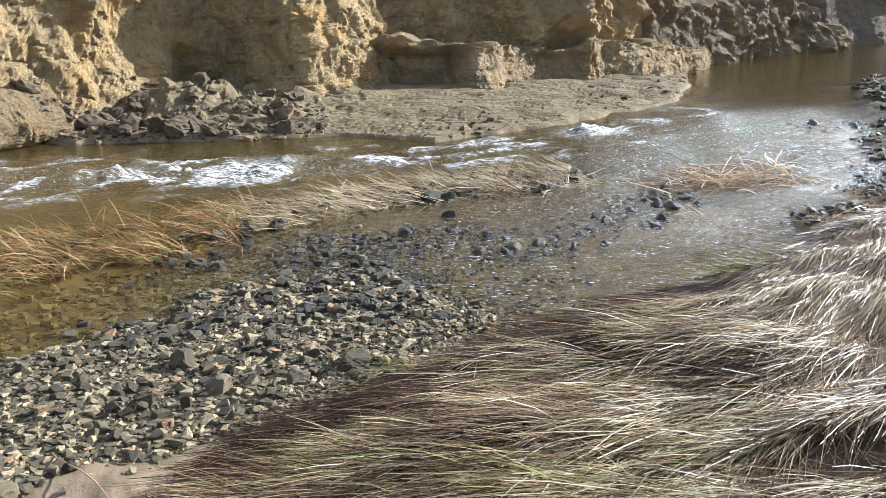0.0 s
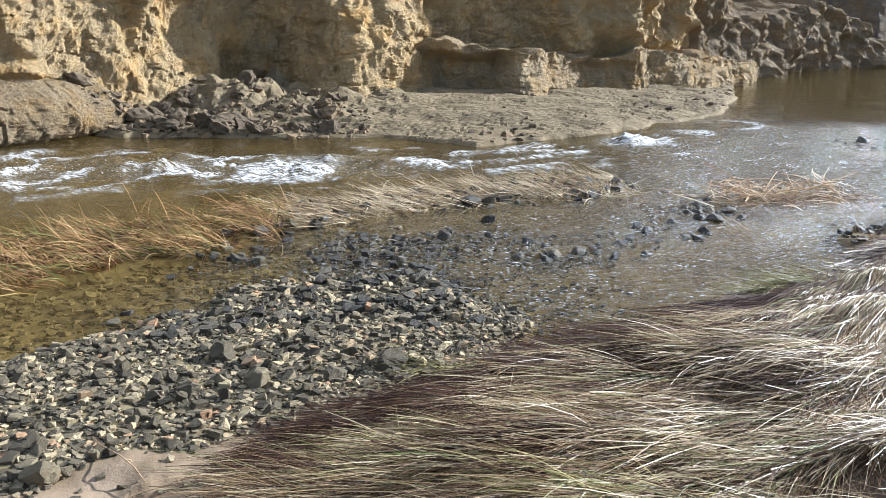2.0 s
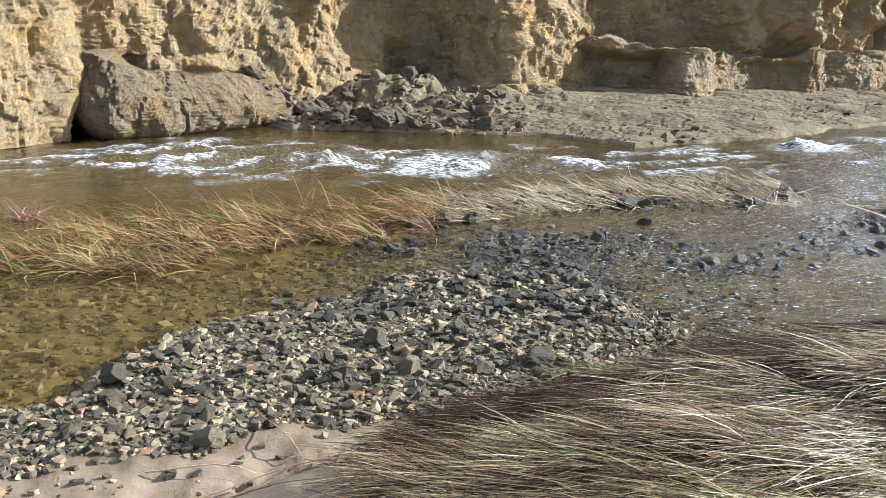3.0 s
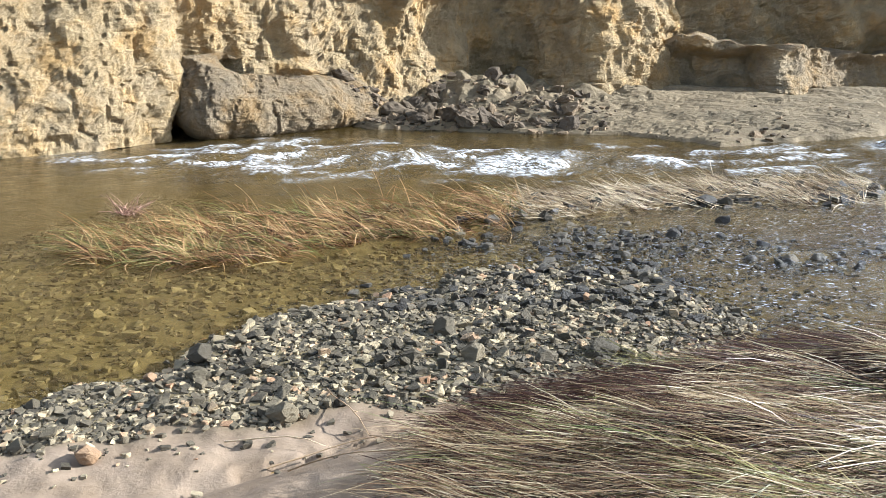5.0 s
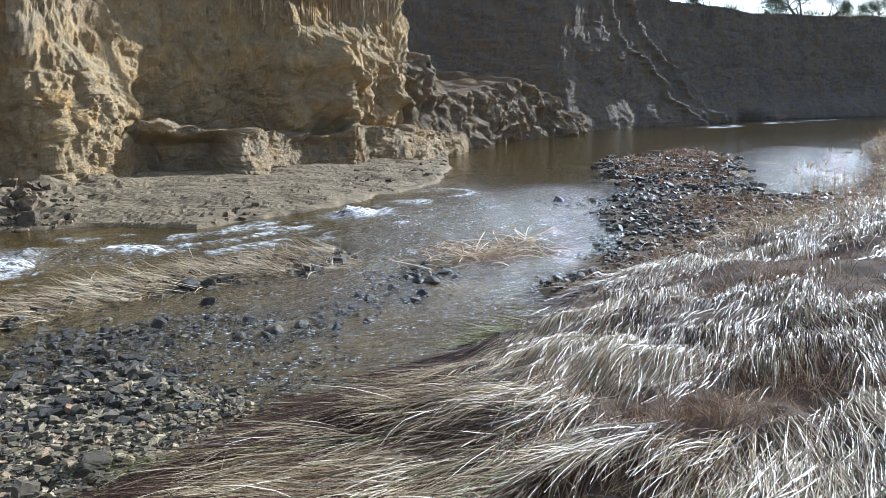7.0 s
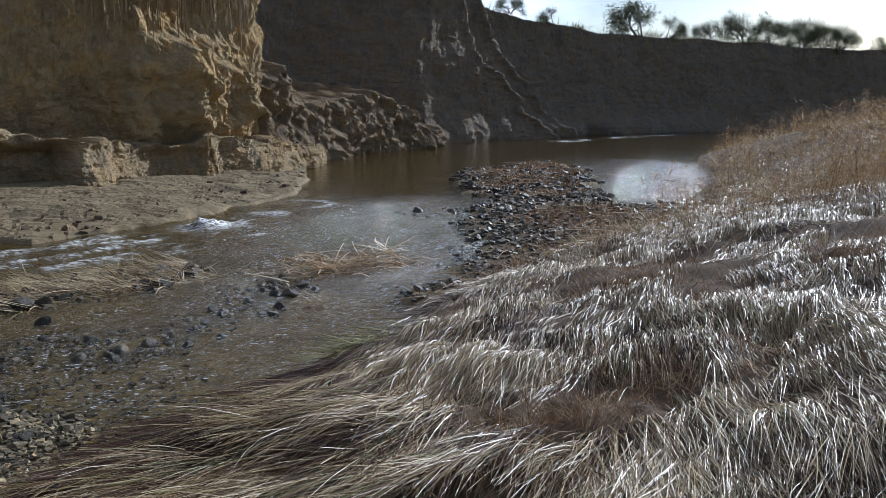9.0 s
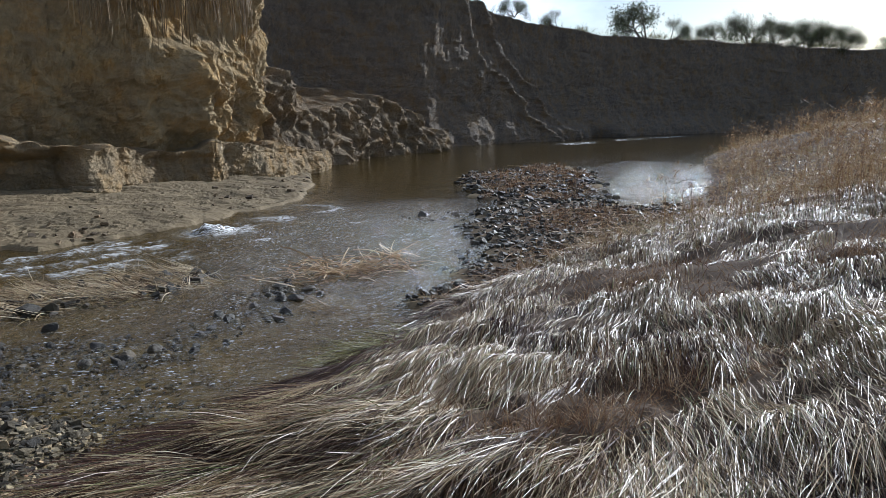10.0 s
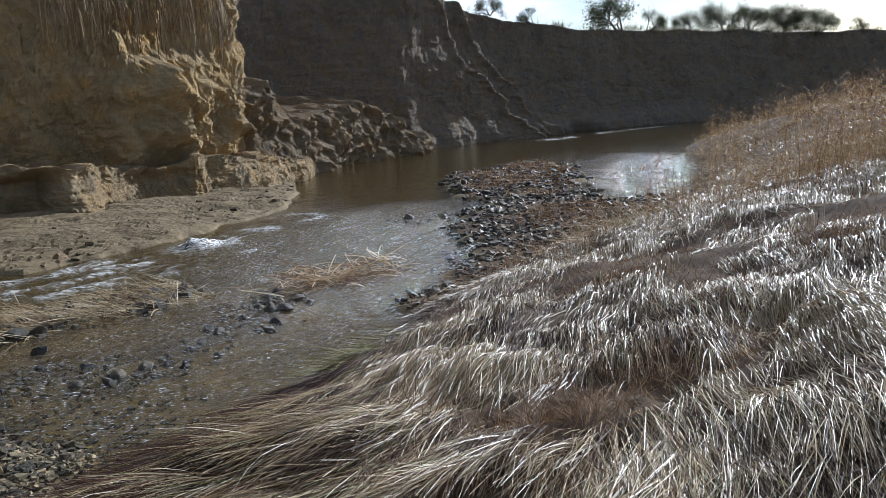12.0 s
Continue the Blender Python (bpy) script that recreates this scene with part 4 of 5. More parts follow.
ROCKS_WET = [(2.8, 10.3, 0.13), (2.62, 9.95, 0.12), (0.55, 9.6, 0.12), (0.4, 8.95, 0.11), (0.8, 9.1, 0.13), (1.1, 9.2, 0.12), (1.3, 9.2, 0.1), (1.85, 9.2, 0.1),
             (2.0, 10.5, 0.11), (2.1, 10.3, 0.1), (3.1, 11.8, 0.16), (2.9, 11.0, 0.14), (3.1, 10.9, 0.15), (4.75, 10.4, 0.15), (5.0, 10.2, 0.12), (8.3, 18.6, 0.2),
             (-0.45, 9.7, 0.14), (0.1, 10.6, 0.15), (-0.2, 11.6, 0.2), (0.1, 11.7, 0.18), (-1.1, 9.2, 0.09), (3.4, 11.4, 0.15), (3.3, 12.1, 0.12), (9.0, 18.2, 0.18), (7.6, 14.2, 0.15)]
BOULDERS = [(-3.5, 4.65, 0.10), (-2.45, 4.0, 0.10), (-3.35, 4.35, 0.08), (-3.05, 4.55, 0.07), (-4.1, 3.05, 0.1), (-3.3, 3.2, 0.08), (-1.6, 5.35, 0.1), (-0.68, 5.75, 0.12), (-1.95, 5.8, 0.1), (-1.05, 5.5, 0.09), (-2.0, 5.15, 0.08)]


def build_rocks():
    forms = [rock_mesh("river_rock", 500 + i, WETSTONE, 0.62, 17, 0.07, 2) for i in range(6)]
    more = [(cx + rng.normal(0, w), cy + rng.normal(0, w * 0.7), rng.uniform(0.045, 0.10)) for cx, cy, w, k in ((3.2, 11.5, 0.42, 34), (0.8, 9.2, 0.5, 30), (2.1, 10.2, 0.45, 22), (-0.4, 9.6, 0.5, 14), (5.1, 10.5, 0.35, 10), (8.5, 18.3, 0.6, 9), (0.2, 11.9, 0.5, 12), (6.5, 12.6, 0.5, 10)) for _ in range(k)]
    for x, y, s in ROCKS_WET + more:
        ob = tagged(new("river_rock", forms[int(rng.integers(6))]), "dark wet angular rock standing in shallow water", "rock", "rocks in the shallows")
        z = float(ground_z(np.array([x]), np.array([y]))[0])
        ob.matrix_basis = Matrix.LocRotScale((x, y, max(z, -0.05) + 0.38 * s), Euler((rng.normal(0, 0.2), rng.normal(0, 0.2), rng.uniform(0, 6))), (s * 0.95, s * 0.8, s * 0.8))
    forms = [rock_mesh("boulder", 600 + i, STONE, 0.7, 9, 0.12, 3) for i in range(5)]
    for x, y, s in BOULDERS:
        ob = tagged(new("boulder", forms[int(rng.integers(5))]), "pale angular stone lying on the gravel bar", "rock", "large stones on the gravel")
        z = float(ground_z(np.array([x]), np.array([y]))[0])
        ob.matrix_basis = Matrix.LocRotScale((x, y, z + 0.5 * s), Euler((rng.normal(0, 0.2), rng.normal(0, 0.2), rng.uniform(0, 6))), (s, s, s))


build_rocks()


# ---- fallen clods below the cliff ----
def build_clods():
    forms = [rock_mesh("mud_clod", 700 + i, CLOD, 0.7, 6, 0.22, 3) for i in range(8)]
    caster = bpy.context.evaluated_depsgraph_get()
    caster.update()

    def drop(x, y, top=3.0):
        hit, place, *_ = scene.ray_cast(caster, Vector((x, y, top)), Vector((0, 0, -1)))
        return place.z if hit else 0.2

    s, line = spline(SHELF_EDGE, 0.05)
    made = 0
    for _ in range(400):
        i = int(rng.integers(0, len(line) * 0.45))
        d = abs(rng.normal(0.9, 1.1))
        t = line[min(i + 1, len(line) - 1)] - line[i - 1 if i else 0]
        t = t / np.linalg.norm(t)
        x, y = line[i] + np.array([-t[1], t[0]]) * d + np.array([0, 0.1])
        if x > -3.2 and rng.random() < 0.97 or made >= 130 or drop(x, y) > 1.2:
            continue
        size = 0.05 + 0.23 * rng.random() ** 2.6
        ob = tagged(new("mud_clod", forms[int(rng.integers(8))]), "rough brown clod of fallen cliff mud", "mud clod", "clods below the cliff")
        ob.matrix_basis = Matrix.LocRotScale((x, y, drop(x, y) + size * 0.3), Euler(rng.normal(0, 0.4, 3) + np.array([0, 0, rng.uniform(0, 6)])), (size * 1.25, size, size * 0.9))
        made += 1
    n = 2600
    i = rng.integers(0, len(line) - 1, n)
    d = np.abs(rng.normal(0.3, 1.4, n))
    t = np.gradient(line, axis=0)[i]
    t /= np.linalg.norm(t, axis=1)[:, None]
    x, y = line[i, 0] - t[:, 1] * d, line[i, 1] + t[:, 0] * d
    keep = rng.random(n) < np.where(x < -2.5, 1, 0.06)
    x, y = x[keep], y[keep]
    z = np.array([drop(a, b) for a, b in zip(x, y)])
    keep = z < 1.2
    size = stone_sizes(len(x), 0.03, 0.12)
    v, f = strewn(PEBBLES, np.stack([x, y, z + 0.2 * size], 1)[keep], size[keep])
    stuff("mud_crumbs", v, f, CLOD, "small crumbs of fallen mud along the shelf", "rubble", False)


build_clods()


# ---- grass ----
def bank_points(count, near, far, left=-44, right=60):
    r = near * (far / near) ** rng.random(count)
    h = np.radians(rng.uniform(left, right, count))
    return r * np.sin(h), r * np.cos(h), r


def combed(x, y):
    """Heading of the flood-combed grass, degrees."""
    return np.interp(x, [-3, 0, 2.5, 8], [262, 252, 226, 216]) + 17 * fbm(x * 0.75, y * 0.75, 11, 3)


def build_bank_grass():
    near_set, far_set = bank_points(32000, 1.5, 34), bank_points(14000, 5, 20, 14, 60)
    x, y, r = (np.r_[p, q] for p, q in zip(near_set, far_set))
    b = side(EDGE, x, y)
    lush = fbm(x * 0.55, y * 0.55, 21, 3)
    bare = (x < -1.0 - 0.35 * (y - 3.5)) & (b < 3)
    keep = (b > 0.02 + 0.1 * lush) & (lush > np.interp(x, [1.5, 3.5], [-0.5, -0.36])) & ~bare
    for hx, hy in HOOF_PRINTS:
        keep &= np.hypot(x - hx - 0.15, y - hy - 0.12) > 0.25
    # up the bank the grass stands in tussocks with dark gaps between
    wx, wy = x + 0.18 * fbm(x * 1.5, y * 1.5, 51, 2), y + 0.18 * fbm(x * 1.5, y * 1.5, 57, 2)
    mound = lumps(wx * 1.75, wy * 1.75, 0.5)
    upper = step(1.6, 3.4, x + 0.3 * (y - 4)) * step(0.5, 1.2, b)
    keep &= rng.random(len(x)) < 1 - 0.8 * upper * step(0.46, 0.60, mound + 0.1 * lush)
    thin = sum(np.exp(-(((x - cx) ** 2 + (y - cy) ** 2) / w ** 2)) for cx, cy, w in WEED_PATCHES)
    keep &= rng.random(len(x)) > 0.9 * np.clip(1.3 * thin, 0, 1)
    # locks of blades that lie together
    per = (rng.integers(6, 19, keep.sum()) * np.interp(x[keep], [2, 4], [1, 0.9])).astype(int)
    lock = np.repeat(np.where(keep)[0], per)
    n = len(lock)
    scale = np.interp(r[lock], [2, 4, 6, 14, 34], [0.5, 0.8, 0.95, 1.45, 3.0])
    x2 = x[lock] + rng.normal(0, 0.055, n) * scale
    y2 = y[lock] + rng.normal(0, 0.055, n) * scale
    b2 = side(EDGE, x2, y2)
    tuft = fbm(x2 * 2.2, y2 * 2.2, 31, 2)
    calm = np.interp(x[lock], [1.5, 3.5], [1, 0.6])
    heading = combed(x, y)[lock] + calm * (rng.normal(0, 12, len(x))[lock] + rng.normal(0, 11, n))
    size = np.clip(rng.normal(0.47, 0.13, len(x)), 0.2, 0.85)[lock]
    length = size * rng.uniform(0.55, 1.15, n) * np.interp(b2, [0, 0.6, 8], [0.9, 1.0, 0.8])
    swell = (upper * step(0.62, 0.15, mound))[lock]
    root = np.stack([x2, y2, ground_z(x2, y2) - 0.01 + 0.05 * np.maximum(tuft, 0) + 0.13 * swell], 1)
    rise = np.clip(rng.normal(14, 8, len(x))[lock] + rng.normal(0, 6, n) + 10 * tuft, 1, 55)
    fall = rise * 0.5 - 11 + rng.normal(0, 6, n)
    # Share of dark blades: the edge mat, and shade painted between the locks.
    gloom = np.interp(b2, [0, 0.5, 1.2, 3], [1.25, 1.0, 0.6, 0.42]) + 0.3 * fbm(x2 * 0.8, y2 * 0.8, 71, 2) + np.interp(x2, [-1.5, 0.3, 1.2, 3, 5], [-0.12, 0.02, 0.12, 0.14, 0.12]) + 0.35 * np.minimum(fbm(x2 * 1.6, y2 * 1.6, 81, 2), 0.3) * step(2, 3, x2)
    # Paler mix to the right stands in for sun glints on the blades.
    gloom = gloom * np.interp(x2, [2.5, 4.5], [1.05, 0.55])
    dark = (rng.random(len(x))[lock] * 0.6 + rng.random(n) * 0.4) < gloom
    width = 0.0072 * np.interp(x2, [1.5, 3.0], [1, 0.75]) * scale * rng.uniform(0.4, 1.3, n)
    bend = rng.normal(0, 3, len(x))[lock] + rng.normal(0, 3, n)
    # up the bank the locks droop over their own tussocks
    hang = step(2.0, 4.2, x2 + 0.3 * (y2 - 4)) * step(0.5, 1.4, b2)
    rise = rise * (1 - hang) + hang * np.clip(rng.normal(38, 12, len(x))[lock] + rng.normal(0, 6, n), 10, 80)
    fall = fall * (1 - hang) + hang * np.clip(rng.normal(-66, 9, n), -88, -30)
    length = length * (1 - 0.2 * hang)
    for name, mat, sel, label in (("bank_grass", DRY, ~dark, "long pale dry grass combed flat by flood water"), ("mat_and_gap_shade", DARK, dark, "dark brown matted grass that also colours in shaded gaps between blades")):
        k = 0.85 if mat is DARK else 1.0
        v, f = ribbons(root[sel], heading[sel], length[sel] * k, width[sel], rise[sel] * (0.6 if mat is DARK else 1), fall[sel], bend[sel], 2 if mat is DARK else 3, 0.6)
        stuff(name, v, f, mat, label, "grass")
    # short upright weeds in the thin places
    x, y, r = bank_points(20000, 2.0, 30, 22, 60)
    b = side(EDGE, x, y)
    keep = (b > 0.6) & ((fbm(x * 0.55, y * 0.55, 21, 3) < -0.28) | ((fbm(x * 1.1, y * 1.1, 91, 3) > 0.3) & (r < 10) & (x > 2)))
    x, y, r = x[keep], y[keep], r[keep]
    n = len(x)
    for cx, cy, w in WEED_PATCHES:
        k = int(1700 * w)
        x, y = np.r_[x, cx + rng.normal(0, w * 0.6, k)], np.r_[y, cy + rng.normal(0, w * 0.6, k)]
    r, n = np.hypot(x, y), len(x)
    v, f = ribbons(np.stack([x, y, ground_z(x, y)], 1), rng.uniform(0, 360, n), rng.uniform(0.05, 0.2, n), 0.005 * np.interp(r, [2, 8, 30], [0.8, 1.4, 3.5]), rng.uniform(35, 85, n), rng.uniform(0, 60, n), parts=3)
    stuff("bank_weeds", v, f, WEED, "short russet weeds on thin soil of the bank", "weeds")


build_bank_grass()


def build_island_grass():
    x, y = scatter_in(ISLAND, 120000, -0.1, 0.25)
    west = x < -2.4 + 0.5 * fbm(x, y, 3, 2)
    n = len(x)
    tuft = fbm(x * 1.8, y * 1.8, 41, 2)
    z = np.maximum(ground_z(x, y), -0.05)
    keep = rng.random(n) < np.where(west, np.clip(0.75 + tuft, 0.1, 1), np.clip(0.75 + 0.9 * tuft, 0.1, 1))
    low = rng.random(n) < np.where(west, 0.34, 0.22)
    for name, mat, sel, label, rise0, len0 in (
            ("rusty_sedge", ORANGE, west & keep & ~low, "rusty orange and green sedge bending over the stream", 58, 0.46),
            ("sedge_base", DARK, west & keep & low, "short dark blades at the foot of the sedge", 30, 0.3),
            ("stranded_grass", BLEACHED, ~west & keep & ~low, "bleached grass tangle stranded in the riffle", 16, 0.55),
            ("stranded_base", DARK, ~west & keep & low, "shorter dark blades mixed into the stranded grass", 20, 0.4)):
        m = sel.sum()
        v, f = ribbons(np.stack([x, y, z], 1)[sel], 255 + 30 * tuft[sel] + rng.normal(0, 42, m), np.clip(rng.normal(len0, 0.15, m), 0.15, 1), 0.012 * rng.uniform(0.5, 1.4, m),
                       np.clip(rng.normal(rise0, 16, m), 3, 76), np.clip(rng.normal(-8, 20, m), -50, 22), rng.normal(0, 15, m))
        stuff(name, v, f, mat, label, "grass")
    x, y = scatter_in(ISLAND, 6000, -0.15, 0.4)
    keep = x > -3.2
    x, y = x[keep], y[keep]
    size = stone_sizes(len(x), 0.02, 0.11)
    v, f = strewn(PEBBLES, np.stack([x, y, ground_z(x, y) + 0.3 * size], 1), size)
    stuff("island_stones", v, f, WETSTONE, "dark wet stones under the stranded grass", "stones", False)



build_island_grass()


def build_green():
    sets = []
    for cx, cy, w, k in ((2.75, 7.35, 0.2, 260), (3.2, 7.75, 0.3, 160), (-6.4, 7.2, 0.3, 420), (-5.7, 7.3, 0.3, 420), (-5.1, 7.6, 0.25, 260), (-7.0, 7.5, 0.3, 260), (0.7, 2.9, 0.3, 260), (-0.35, 3.6, 0.3, 240), (-0.15, 5.55, 0.16, 160)):
        x, y = cx + rng.normal(0, w, k), cy + rng.normal(0, w * 0.7, k)
        sets.append(ribbons(np.stack([x, y, ground_z(x, y)], 1), 240 + rng.normal(0, 35, k), rng.uniform(0.15, 0.5, k), np.full(k, 0.008), rng.uniform(10, 50, k), rng.uniform(-20, 15, k)))
    v, f = join(sets)
    stuff("green_sedge", v, f, GREEN, "fresh yellow-green sedge at the water's edge", "grass")


build_green()


def build_twigs():
    n = 300
    c = np.array([[4.1, 12.0], [4.6, 12.2], [3.7, 12.3], [5.0, 12.5]])[rng.integers(0, 4, n)]
    xy = c + rng.normal(0, 0.24, (n, 2)) * np.array([1.5, 0.8])
    root = np.concatenate([xy, 0.0 + 0.34 * rng.random((n, 1)) * np.exp(-((xy - c) ** 2).sum(1, keepdims=True) / 0.14)], 1)
    v, f = ribbons(root, rng.choice([40.0, 110.0, 280.0, 320.0], n) + rng.normal(0, 30, n), rng.uniform(0.15, 0.65, n), rng.uniform(0.012, 0.028, n), rng.uniform(-4, 48, n), rng.uniform(-30, 20, n), rng.normal(0, 18, n), taper=0.5)
    stuff("stranded_twigs", v, f, DRIFT, "heap of bare pale twigs stranded in the stream", "twigs")
    n = 70
    root = np.array([-7.5, 8.7, 0.0]) + rng.normal(0, 0.06, (n, 3)) * np.array([1.5, 1, 0])
    v, f = ribbons(root, rng.uniform(0, 360, n), rng.uniform(0.12, 0.4, n), np.full(n, 0.016), rng.uniform(15, 80, n), rng.uniform(0, 60, n), parts=3, taper=0.6)
    tagged(new("dead_branch", mesh("dead_branch", v, f, TWIG)), "pinkish bare branch stuck in the brown stream", "branch")
    n = 16
    root = np.array([3.35, 10.35, -0.08]) + rng.normal(0, 0.1, (n, 3)) * np.array([1.0, 0.6, 0])
    v, f = ribbons(root, rng.uniform(180, 330, n), rng.uniform(0.2, 0.6, n), np.full(n, 0.011), rng.uniform(15, 70, n), rng.uniform(0, 50, n), rng.normal(0, 25, n), parts=4, taper=0.6)
    tagged(new("dead_branch", mesh("dead_branch", v, f, DRIFT)), "thin bare brown branch caught among wet rocks", "branch")
    # russet weeds on the far bar
    x, y = scatter_in(GRAVEL_FAR, 48000, -0.1, 0.5)
    keep = fbm(x * 0.6, y * 0.6, 51, 3) > -0.05
    x, y = x[keep], y[keep]
    n = len(x)
    r = np.hypot(x, y)
    v, f = ribbons(np.stack([x, y, ground_z(x, y)], 1), rng.uniform(0, 360, n), rng.uniform(0.1, 0.4, n), 0.008 * r / 10, rng.uniform(15, 85, n), rng.uniform(-20, 60, n), parts=3)
    k = 420
    pick = rng.integers(0, n, k)
    v2, f2 = ribbons(np.stack([x, y, ground_z(x, y) + 0.05], 1)[pick], rng.normal(250, 45, k), rng.uniform(0.4, 1.3, k), 0.009 * r[pick] / 10, rng.uniform(-2, 18, k), rng.uniform(-12, 5, k), rng.normal(0, 18, k))
    stuff("bar_stalks", v2, f2, DRIFT, "bleached flood-borne stalks lying over the stones", "stalks")
    stuff("bar_weeds", v, f, WEED, "russet dead weeds growing on the stony bar", "weeds")


build_twigs()


def build_reeds():
    x, y, r = bank_points(12000, 12, 75, 36, 62)
    b = side(EDGE, x, y)
    clump = fbm(x * 0.45, y * 0.45, 61, 3)
    edge = np.degrees(np.arctan2(x, y)) + 5 * fbm(x * 0.3, y * 0.3, 67, 2)
    keep = (b > 0.2) & (b < 26) & (rng.random(len(x)) < np.clip(0.42 + 0.9 * clump, 0.03, 1) * step(11, 19, r + 0.3 * b) * np.interp(edge, [37, 44], [0.12, 1]))
    x, y, r, clump, edge = x[keep], y[keep], r[keep], clump[keep], edge[keep]
    n = len(x)
    z = land(x, y)[0]
    tall = np.clip(0.45 + 0.75 * clump + rng.normal(0, 0.15, n) + rng.uniform(0.2, 0.9, n) * (rng.random(n) < 0.07), 0.12, 1.7) * np.interp(edge, [37, 44, 52], [0.4, 0.95, 1.1])
    root = np.stack([x, y, z - 0.02], 1)
    w = 0.0045 * np.interp(r, [11, 40, 75], [1.2, 3.0, 5])
    lean = rng.uniform(0, 360, n)
    sets = [ribbons(root, lean, tall, w, rng.uniform(62, 89, n), rng.uniform(40, 85, n), rng.normal(0, 25, n), parts=3, taper=0.5)]
    # side leaves, and feathery heads on the tallest
    for k in range(6):
        up = tall * rng.uniform(0.1, 0.98, n)
        at = root + np.stack([rng.normal(0, 0.05, n), rng.normal(0, 0.05, n), up], 1)
        sets.append(ribbons(at, rng.uniform(0, 360, n), rng.uniform(0.06, 0.24, n), w * 1.5, rng.uniform(0, 75, n), rng.uniform(-60, 30, n), parts=2, taper=0.7))
    head = np.where(tall > 0.95)[0]
    for k in range(5):
        at = root[head] + np.stack([rng.normal(0, 0.02, len(head)), rng.normal(0, 0.02, len(head)), tall[head] * rng.uniform(0.8, 1.0, len(head))], 1)
        sets.append(ribbons(at, rng.uniform(0, 360, len(head)), rng.uniform(0.08, 0.18, len(head)), w[head] * 2.2, rng.uniform(30, 80, len(head)), rng.uniform(-20, 50, len(head)), parts=2, taper=0.8))
    v, f = join(sets)
    stuff("reeds", v, f, REED, "dry brown reeds and dead weeds in ragged clumps", "reeds")


build_reeds()


def build_far_grass():
    """Rough grass that covers the bank beyond the flood-combed strip."""
    x, y, r = bank_points(52000, 8, 110, 30, 64)
    b = side(EDGE, x, y)
    clump = fbm(x * 0.5, y * 0.5, 101, 3)
    keep = (b > 0.1) & (rng.random(len(x)) < np.clip(0.75 + 0.7 * clump, 0.15, 1) * step(9, 18, r))
    x, y, r, clump = x[keep], y[keep], r[keep], clump[keep]
    n = len(x)
    z = land(x, y)[0]
    tall = np.clip(0.34 + 0.25 * clump + rng.normal(0, 0.1, n), 0.1, 0.9)
    v, f = ribbons(np.stack([x, y, z - 0.02], 1), rng.normal(235, 75, n), tall, 0.005 * np.interp(r, [8, 14, 40, 110], [1.0, 1.4, 3.6, 9]), rng.uniform(30, 85, n), rng.uniform(-40, 60, n), rng.normal(0, 20, n), parts=3, taper=0.7)
    stuff("rough_grass", v, f, STRAW, "rough straw-coloured grass covering the upper bank", "grass")


build_far_grass()


STALKS = [((-2.35, 4.55), (-1.45, 3.55)), ((-2.6, 3.65), (-1.8, 3.75)), ((-2.2, 3.5), (-1.5, 3.9)), ((-1.3, 4.7), (-0.3, 4.55)), ((-1.0, 4.9), (0.1, 4.8)), ((-2.0, 3.4), (-1.2, 3.45))]


def build_stalks():
    for (ax, ay), (bx, by) in STALKS:
        t = np.linspace(0, 1, 9)
        x, y = ax + (bx - ax) * t + 0.05 * np.sin(3 * t + ax), ay + (by - ay) * t + 0.03 * np.sin(5 * t + bx)
        z = ground_z(x, y) + 0.02 + 0.05 * np.sin(np.pi * t)
        bm = bmesh.new()
        p = [Vector(q) for q in zip(x, y, z)]
        for i in range(8):
            limb(bm, p[i], p[i + 1], 0.006 - 0.0005 * i, 0.0055 - 0.0005 * i, 5)
        bmesh.ops.remove_doubles(bm, verts=bm.verts, dist=0.004)
        me = bpy.data.meshes.new("fallen_stalk")
        bm.to_mesh(me)
        bm.free()
        me.materials.append(DRIFT)
        tagged(new("fallen_stalk", me), "long bleached reed stalk fallen across the sand", "stalk", "fallen stalks")


# ---- roots that hang over the cliff ----
def build_roots():
    n = 620
    t = rng.random(n) ** 0.8
    x = 1.0 + 5.6 * t
    y = np.interp(x, [1.0, 2.4, 5.2, 7.3], [27.2, 27.8, 28.4, 29.9]) - 0.1 + rng.normal(0, 0.12, n)
    z = rng.uniform(6.0, 8.6, n)
    root = np.stack([x, y, z], 1)
    v, f = ribbons(root, rng.uniform(100, 200, n), rng.uniform(0.5, 1.8, n), rng.uniform(0.015, 0.05, n), np.full(n, -70.0), np.full(n, -90.0), rng.normal(0, 30, n), parts=5, taper=0.5)
    stuff("hanging_roots", v, f, ROOT, "pale roots hanging down the eroded cliff face", "roots")


build_roots()


# ---- thorn trees on the rim ----
def limb(bm, a, b, r0, r1, sides=6):
    axis = (b - a).normalized()
    u = axis.orthogonal().normalized()
    w = axis.cross(u)
    rings = []
    for p, r in ((a, r0), (b, r1)):
        rings.append([bm.verts.new(p + (u * math.cos(k * 2 * math.pi / sides) + w * math.sin(k * 2 * math.pi / sides)) * r) for k in range(sides)])
    for k in range(sides):
        bm.faces.new((rings[0][k], rings[0][(k + 1) % sides], rings[1][(k + 1) % sides], rings[1][k]))


build_stalks()


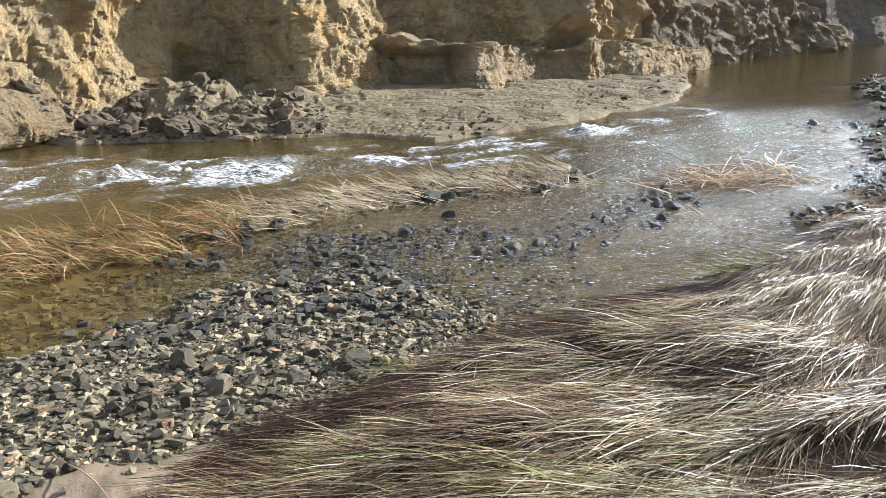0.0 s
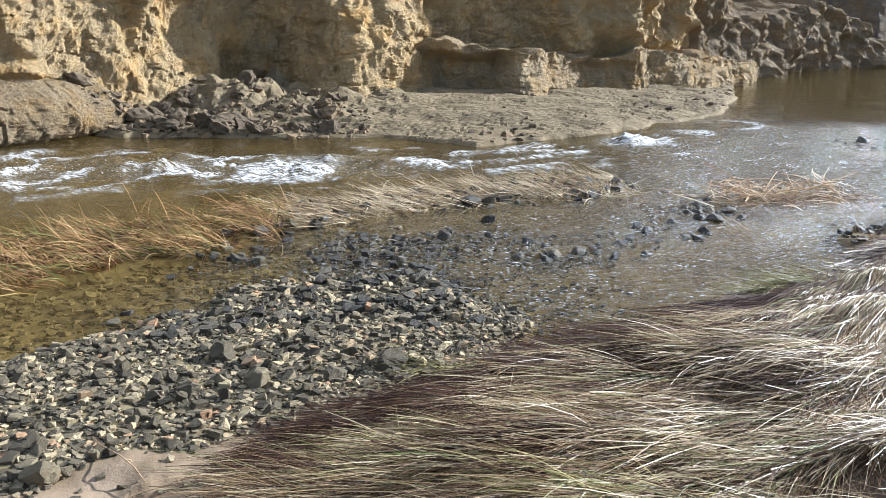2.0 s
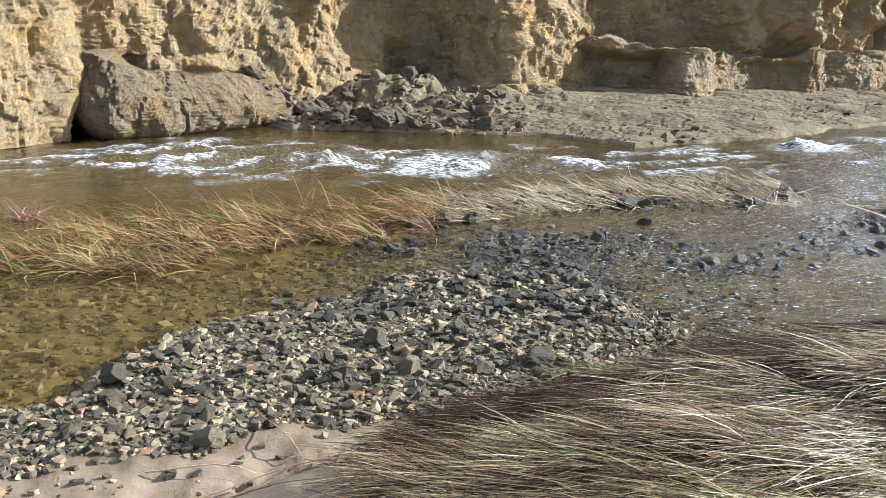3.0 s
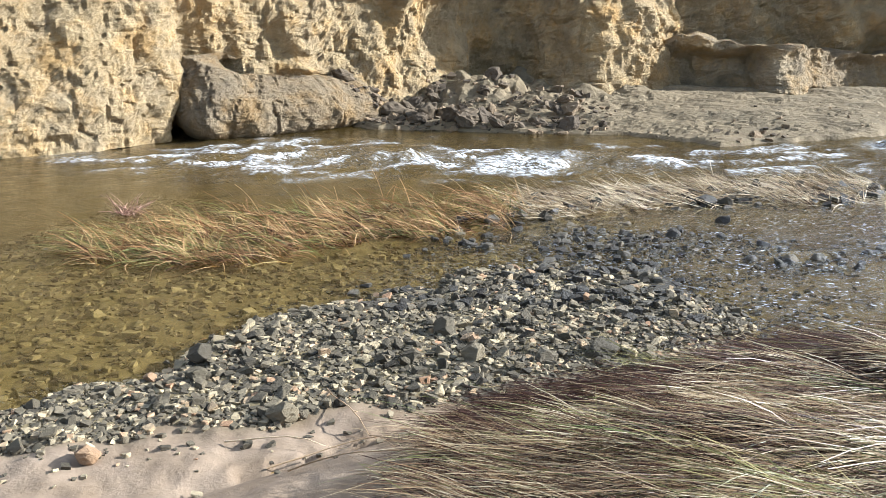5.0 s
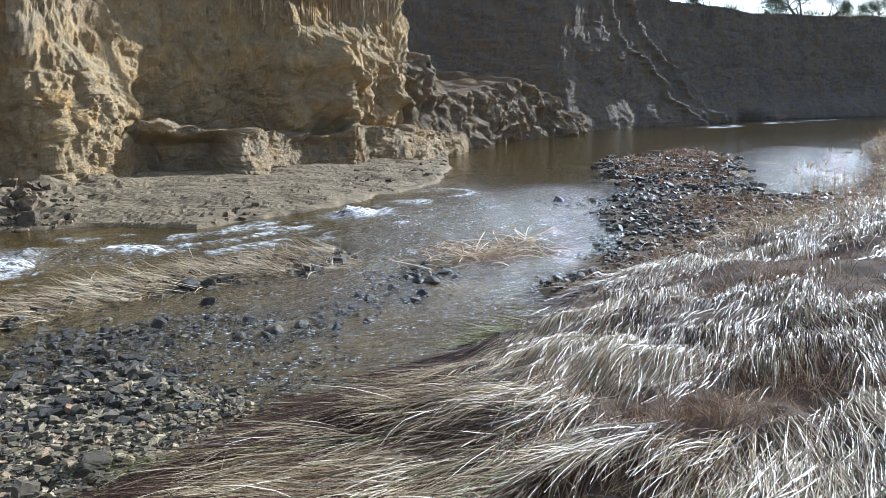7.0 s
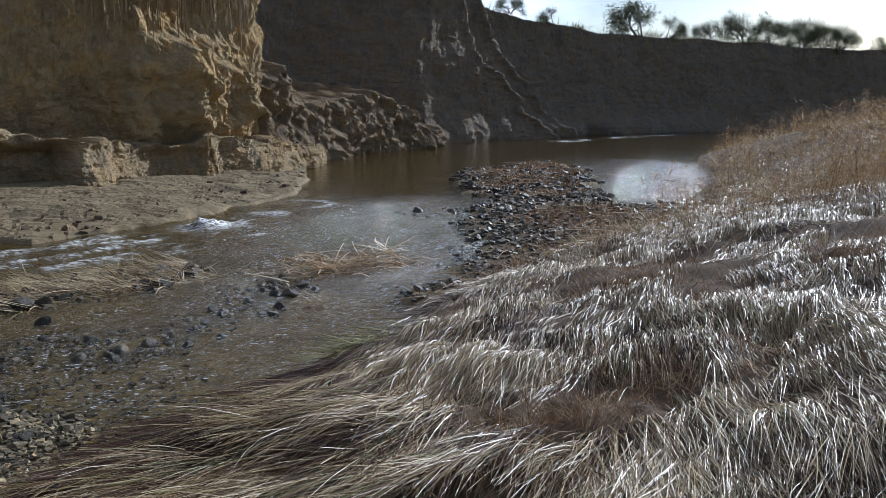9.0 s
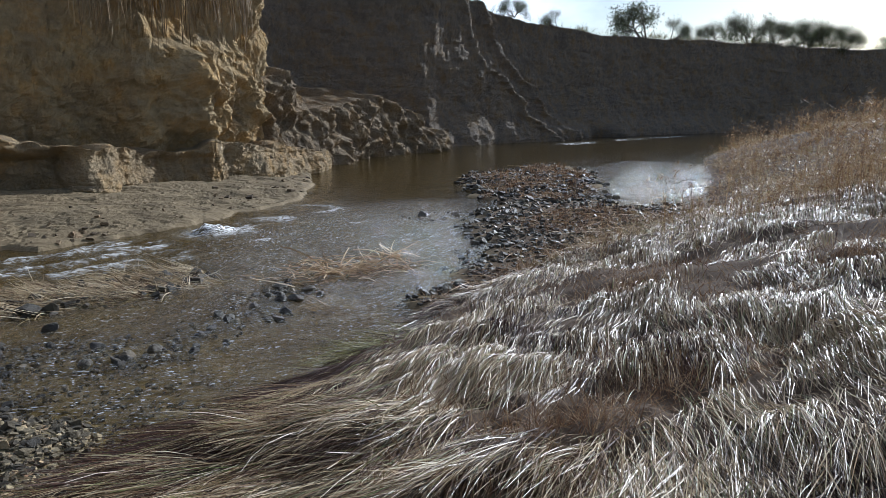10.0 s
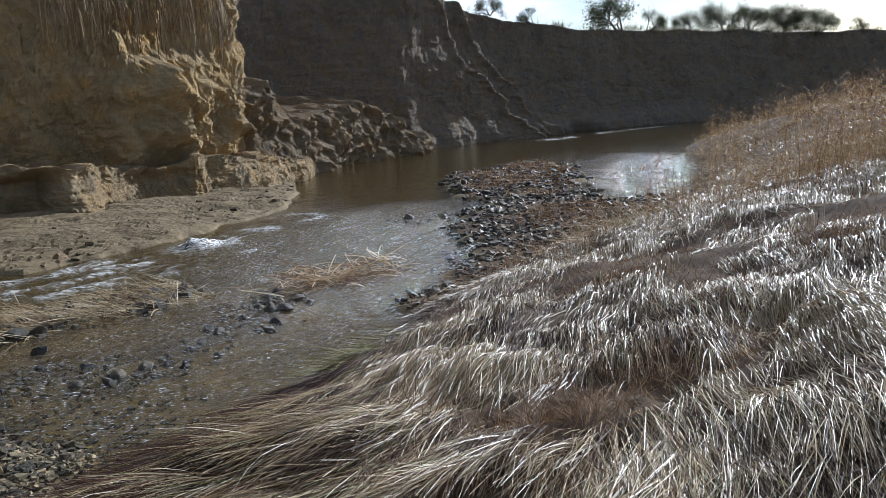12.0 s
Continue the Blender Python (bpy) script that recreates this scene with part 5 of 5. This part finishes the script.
def thorn_tree(seed, height, spread, label):
    r = random.Random(seed)
    tree = tagged(new("thorn_tree"), label, "tree", "trees on the rim")
    bm, tips = bmesh.new(), []

    def grow(p, d, length, radius, depth):
        q = p + d * length
        limb(bm, p, q, radius, radius * 0.65, 6 if depth < 2 else 4)
        if depth >= 3:
            tips.append((p + q) / 2)
            tips.append(q)
            return
        for _ in range(r.choice((2, 3, 3))):
            e = (d + Vector((r.gauss(0, 0.55), r.gauss(0, 0.55), r.gauss(0.0, 0.28)))).normalized()
            grow(q, e, length * r.uniform(0.6, 0.85), radius * 0.6, depth + 1)

    for _ in range(r.choice((4, 5, 6))):
        grow(Vector((r.gauss(0, 0.1), r.gauss(0, 0.1), -0.15)), Vector((r.gauss(0, 0.6) * spread / height, r.gauss(0, 0.6) * spread / height, 1)).normalized(), height * 0.34, 0.028 * height, 0)
    me = bpy.data.meshes.new("trunk")
    bm.to_mesh(me)
    bm.free()
    me.materials.append(BARK)
    child("trunk", me, tree)
    g = np.random.default_rng(seed)
    at = np.array([t[:] for t in tips])
    n = len(at) * 34
    c = at[g.integers(0, len(at), n)] + g.normal(0, 0.23, (n, 3)) * np.array([1.2, 1.2, 1.15]) * height / 2.6
    a, b = g.normal(0, 1, (2, n, 3))
    a /= np.linalg.norm(a, axis=1)[:, None]
    b = np.cross(a, b)
    b /= np.linalg.norm(b, axis=1)[:, None]
    s = g.uniform(0.03, 0.07, (n, 1)) * height / 2.6
    v = np.stack([c - a * s, c + b * s * 0.55, c + a * s, c - b * s * 0.55], 1).reshape(-1, 3)
    child("crown", mesh("crown", v, np.arange(4 * n).reshape(-1, 4), LEAF, False), tree)
    return tree


TREES = [(36.4, 63.3, 1, 0.7), (41.5, 65.0, 2, 0.75), (53.8, 68.4, 0, 1.25), (57.8, 69.0, 2, 1.1), (64.9, 70.8, 1, 1.0), (70.9, 71.9, 0, 1.25), (74.8, 72.2, 1, 1.45), (77.9, 72.4, 2, 1.35), (80.6, 72.6, 0, 1.25), (83.6, 72.5, 1, 1.2), (86.2, 72.4, 2, 1.5), (92.4, 72.0, 2, 0.9)]


def build_trees():
    grey = "grey-green flat-crowned thorn tree on the cliff rim"
    kinds = {0: thorn_tree(11, 3.0, 3.4, grey), 1: thorn_tree(12, 2.4, 3.2, grey), 2: thorn_tree(15, 2.0, 2.6, "small grey-green thorn bush on the cliff rim")}
    used = {}
    for i, (x, y, k, s) in enumerate(TREES):
        ob = kinds.pop(k) if k not in used else copy_thing(used[k], Matrix())
        ob.matrix_basis = Matrix.LocRotScale((x * 1.02, y + 1.6, RIM + 0.45 + float(rim_rise(x))), Euler((0, 0, i * 1.7)), (s, s, s * 1.12))
        used.setdefault(k, ob)


build_trees()


# ---- dry grass along the rim ----
def build_rim_grass():
    n = 5200
    x = rng.uniform(18, 110, n)
    s, line = spline(CLIFF_FAR, 0.5)
    y = np.interp(x, line[:, 0], line[:, 1]) + np.abs(rng.normal(0.3, 1.6, n)) + 0.3
    tuft = fbm(x * 0.5, y * 0.5, 5.0, 3)
    keep = rng.random(n) < np.clip(0.4 + tuft, 0.05, 1)
    x, y, tuft = x[keep], y[keep], tuft[keep]
    n = len(x)
    z = np.full(n, RIM + 0.5) + rim_rise(x)
    v, f = ribbons(np.stack([x, y, z], 1), rng.uniform(0, 360, n), np.clip(rng.normal(0.55, 0.2, n) + 0.3 * tuft, 0.2, 1.3), np.full(n, 0.05), rng.uniform(45, 88, n), rng.uniform(0, 60, n), parts=3)
    stuff("rim_grass", v, f, GREEN, "rough olive grass along the cliff rim", "grass")


build_rim_grass()

# ---- gravel ----
build_gravel()
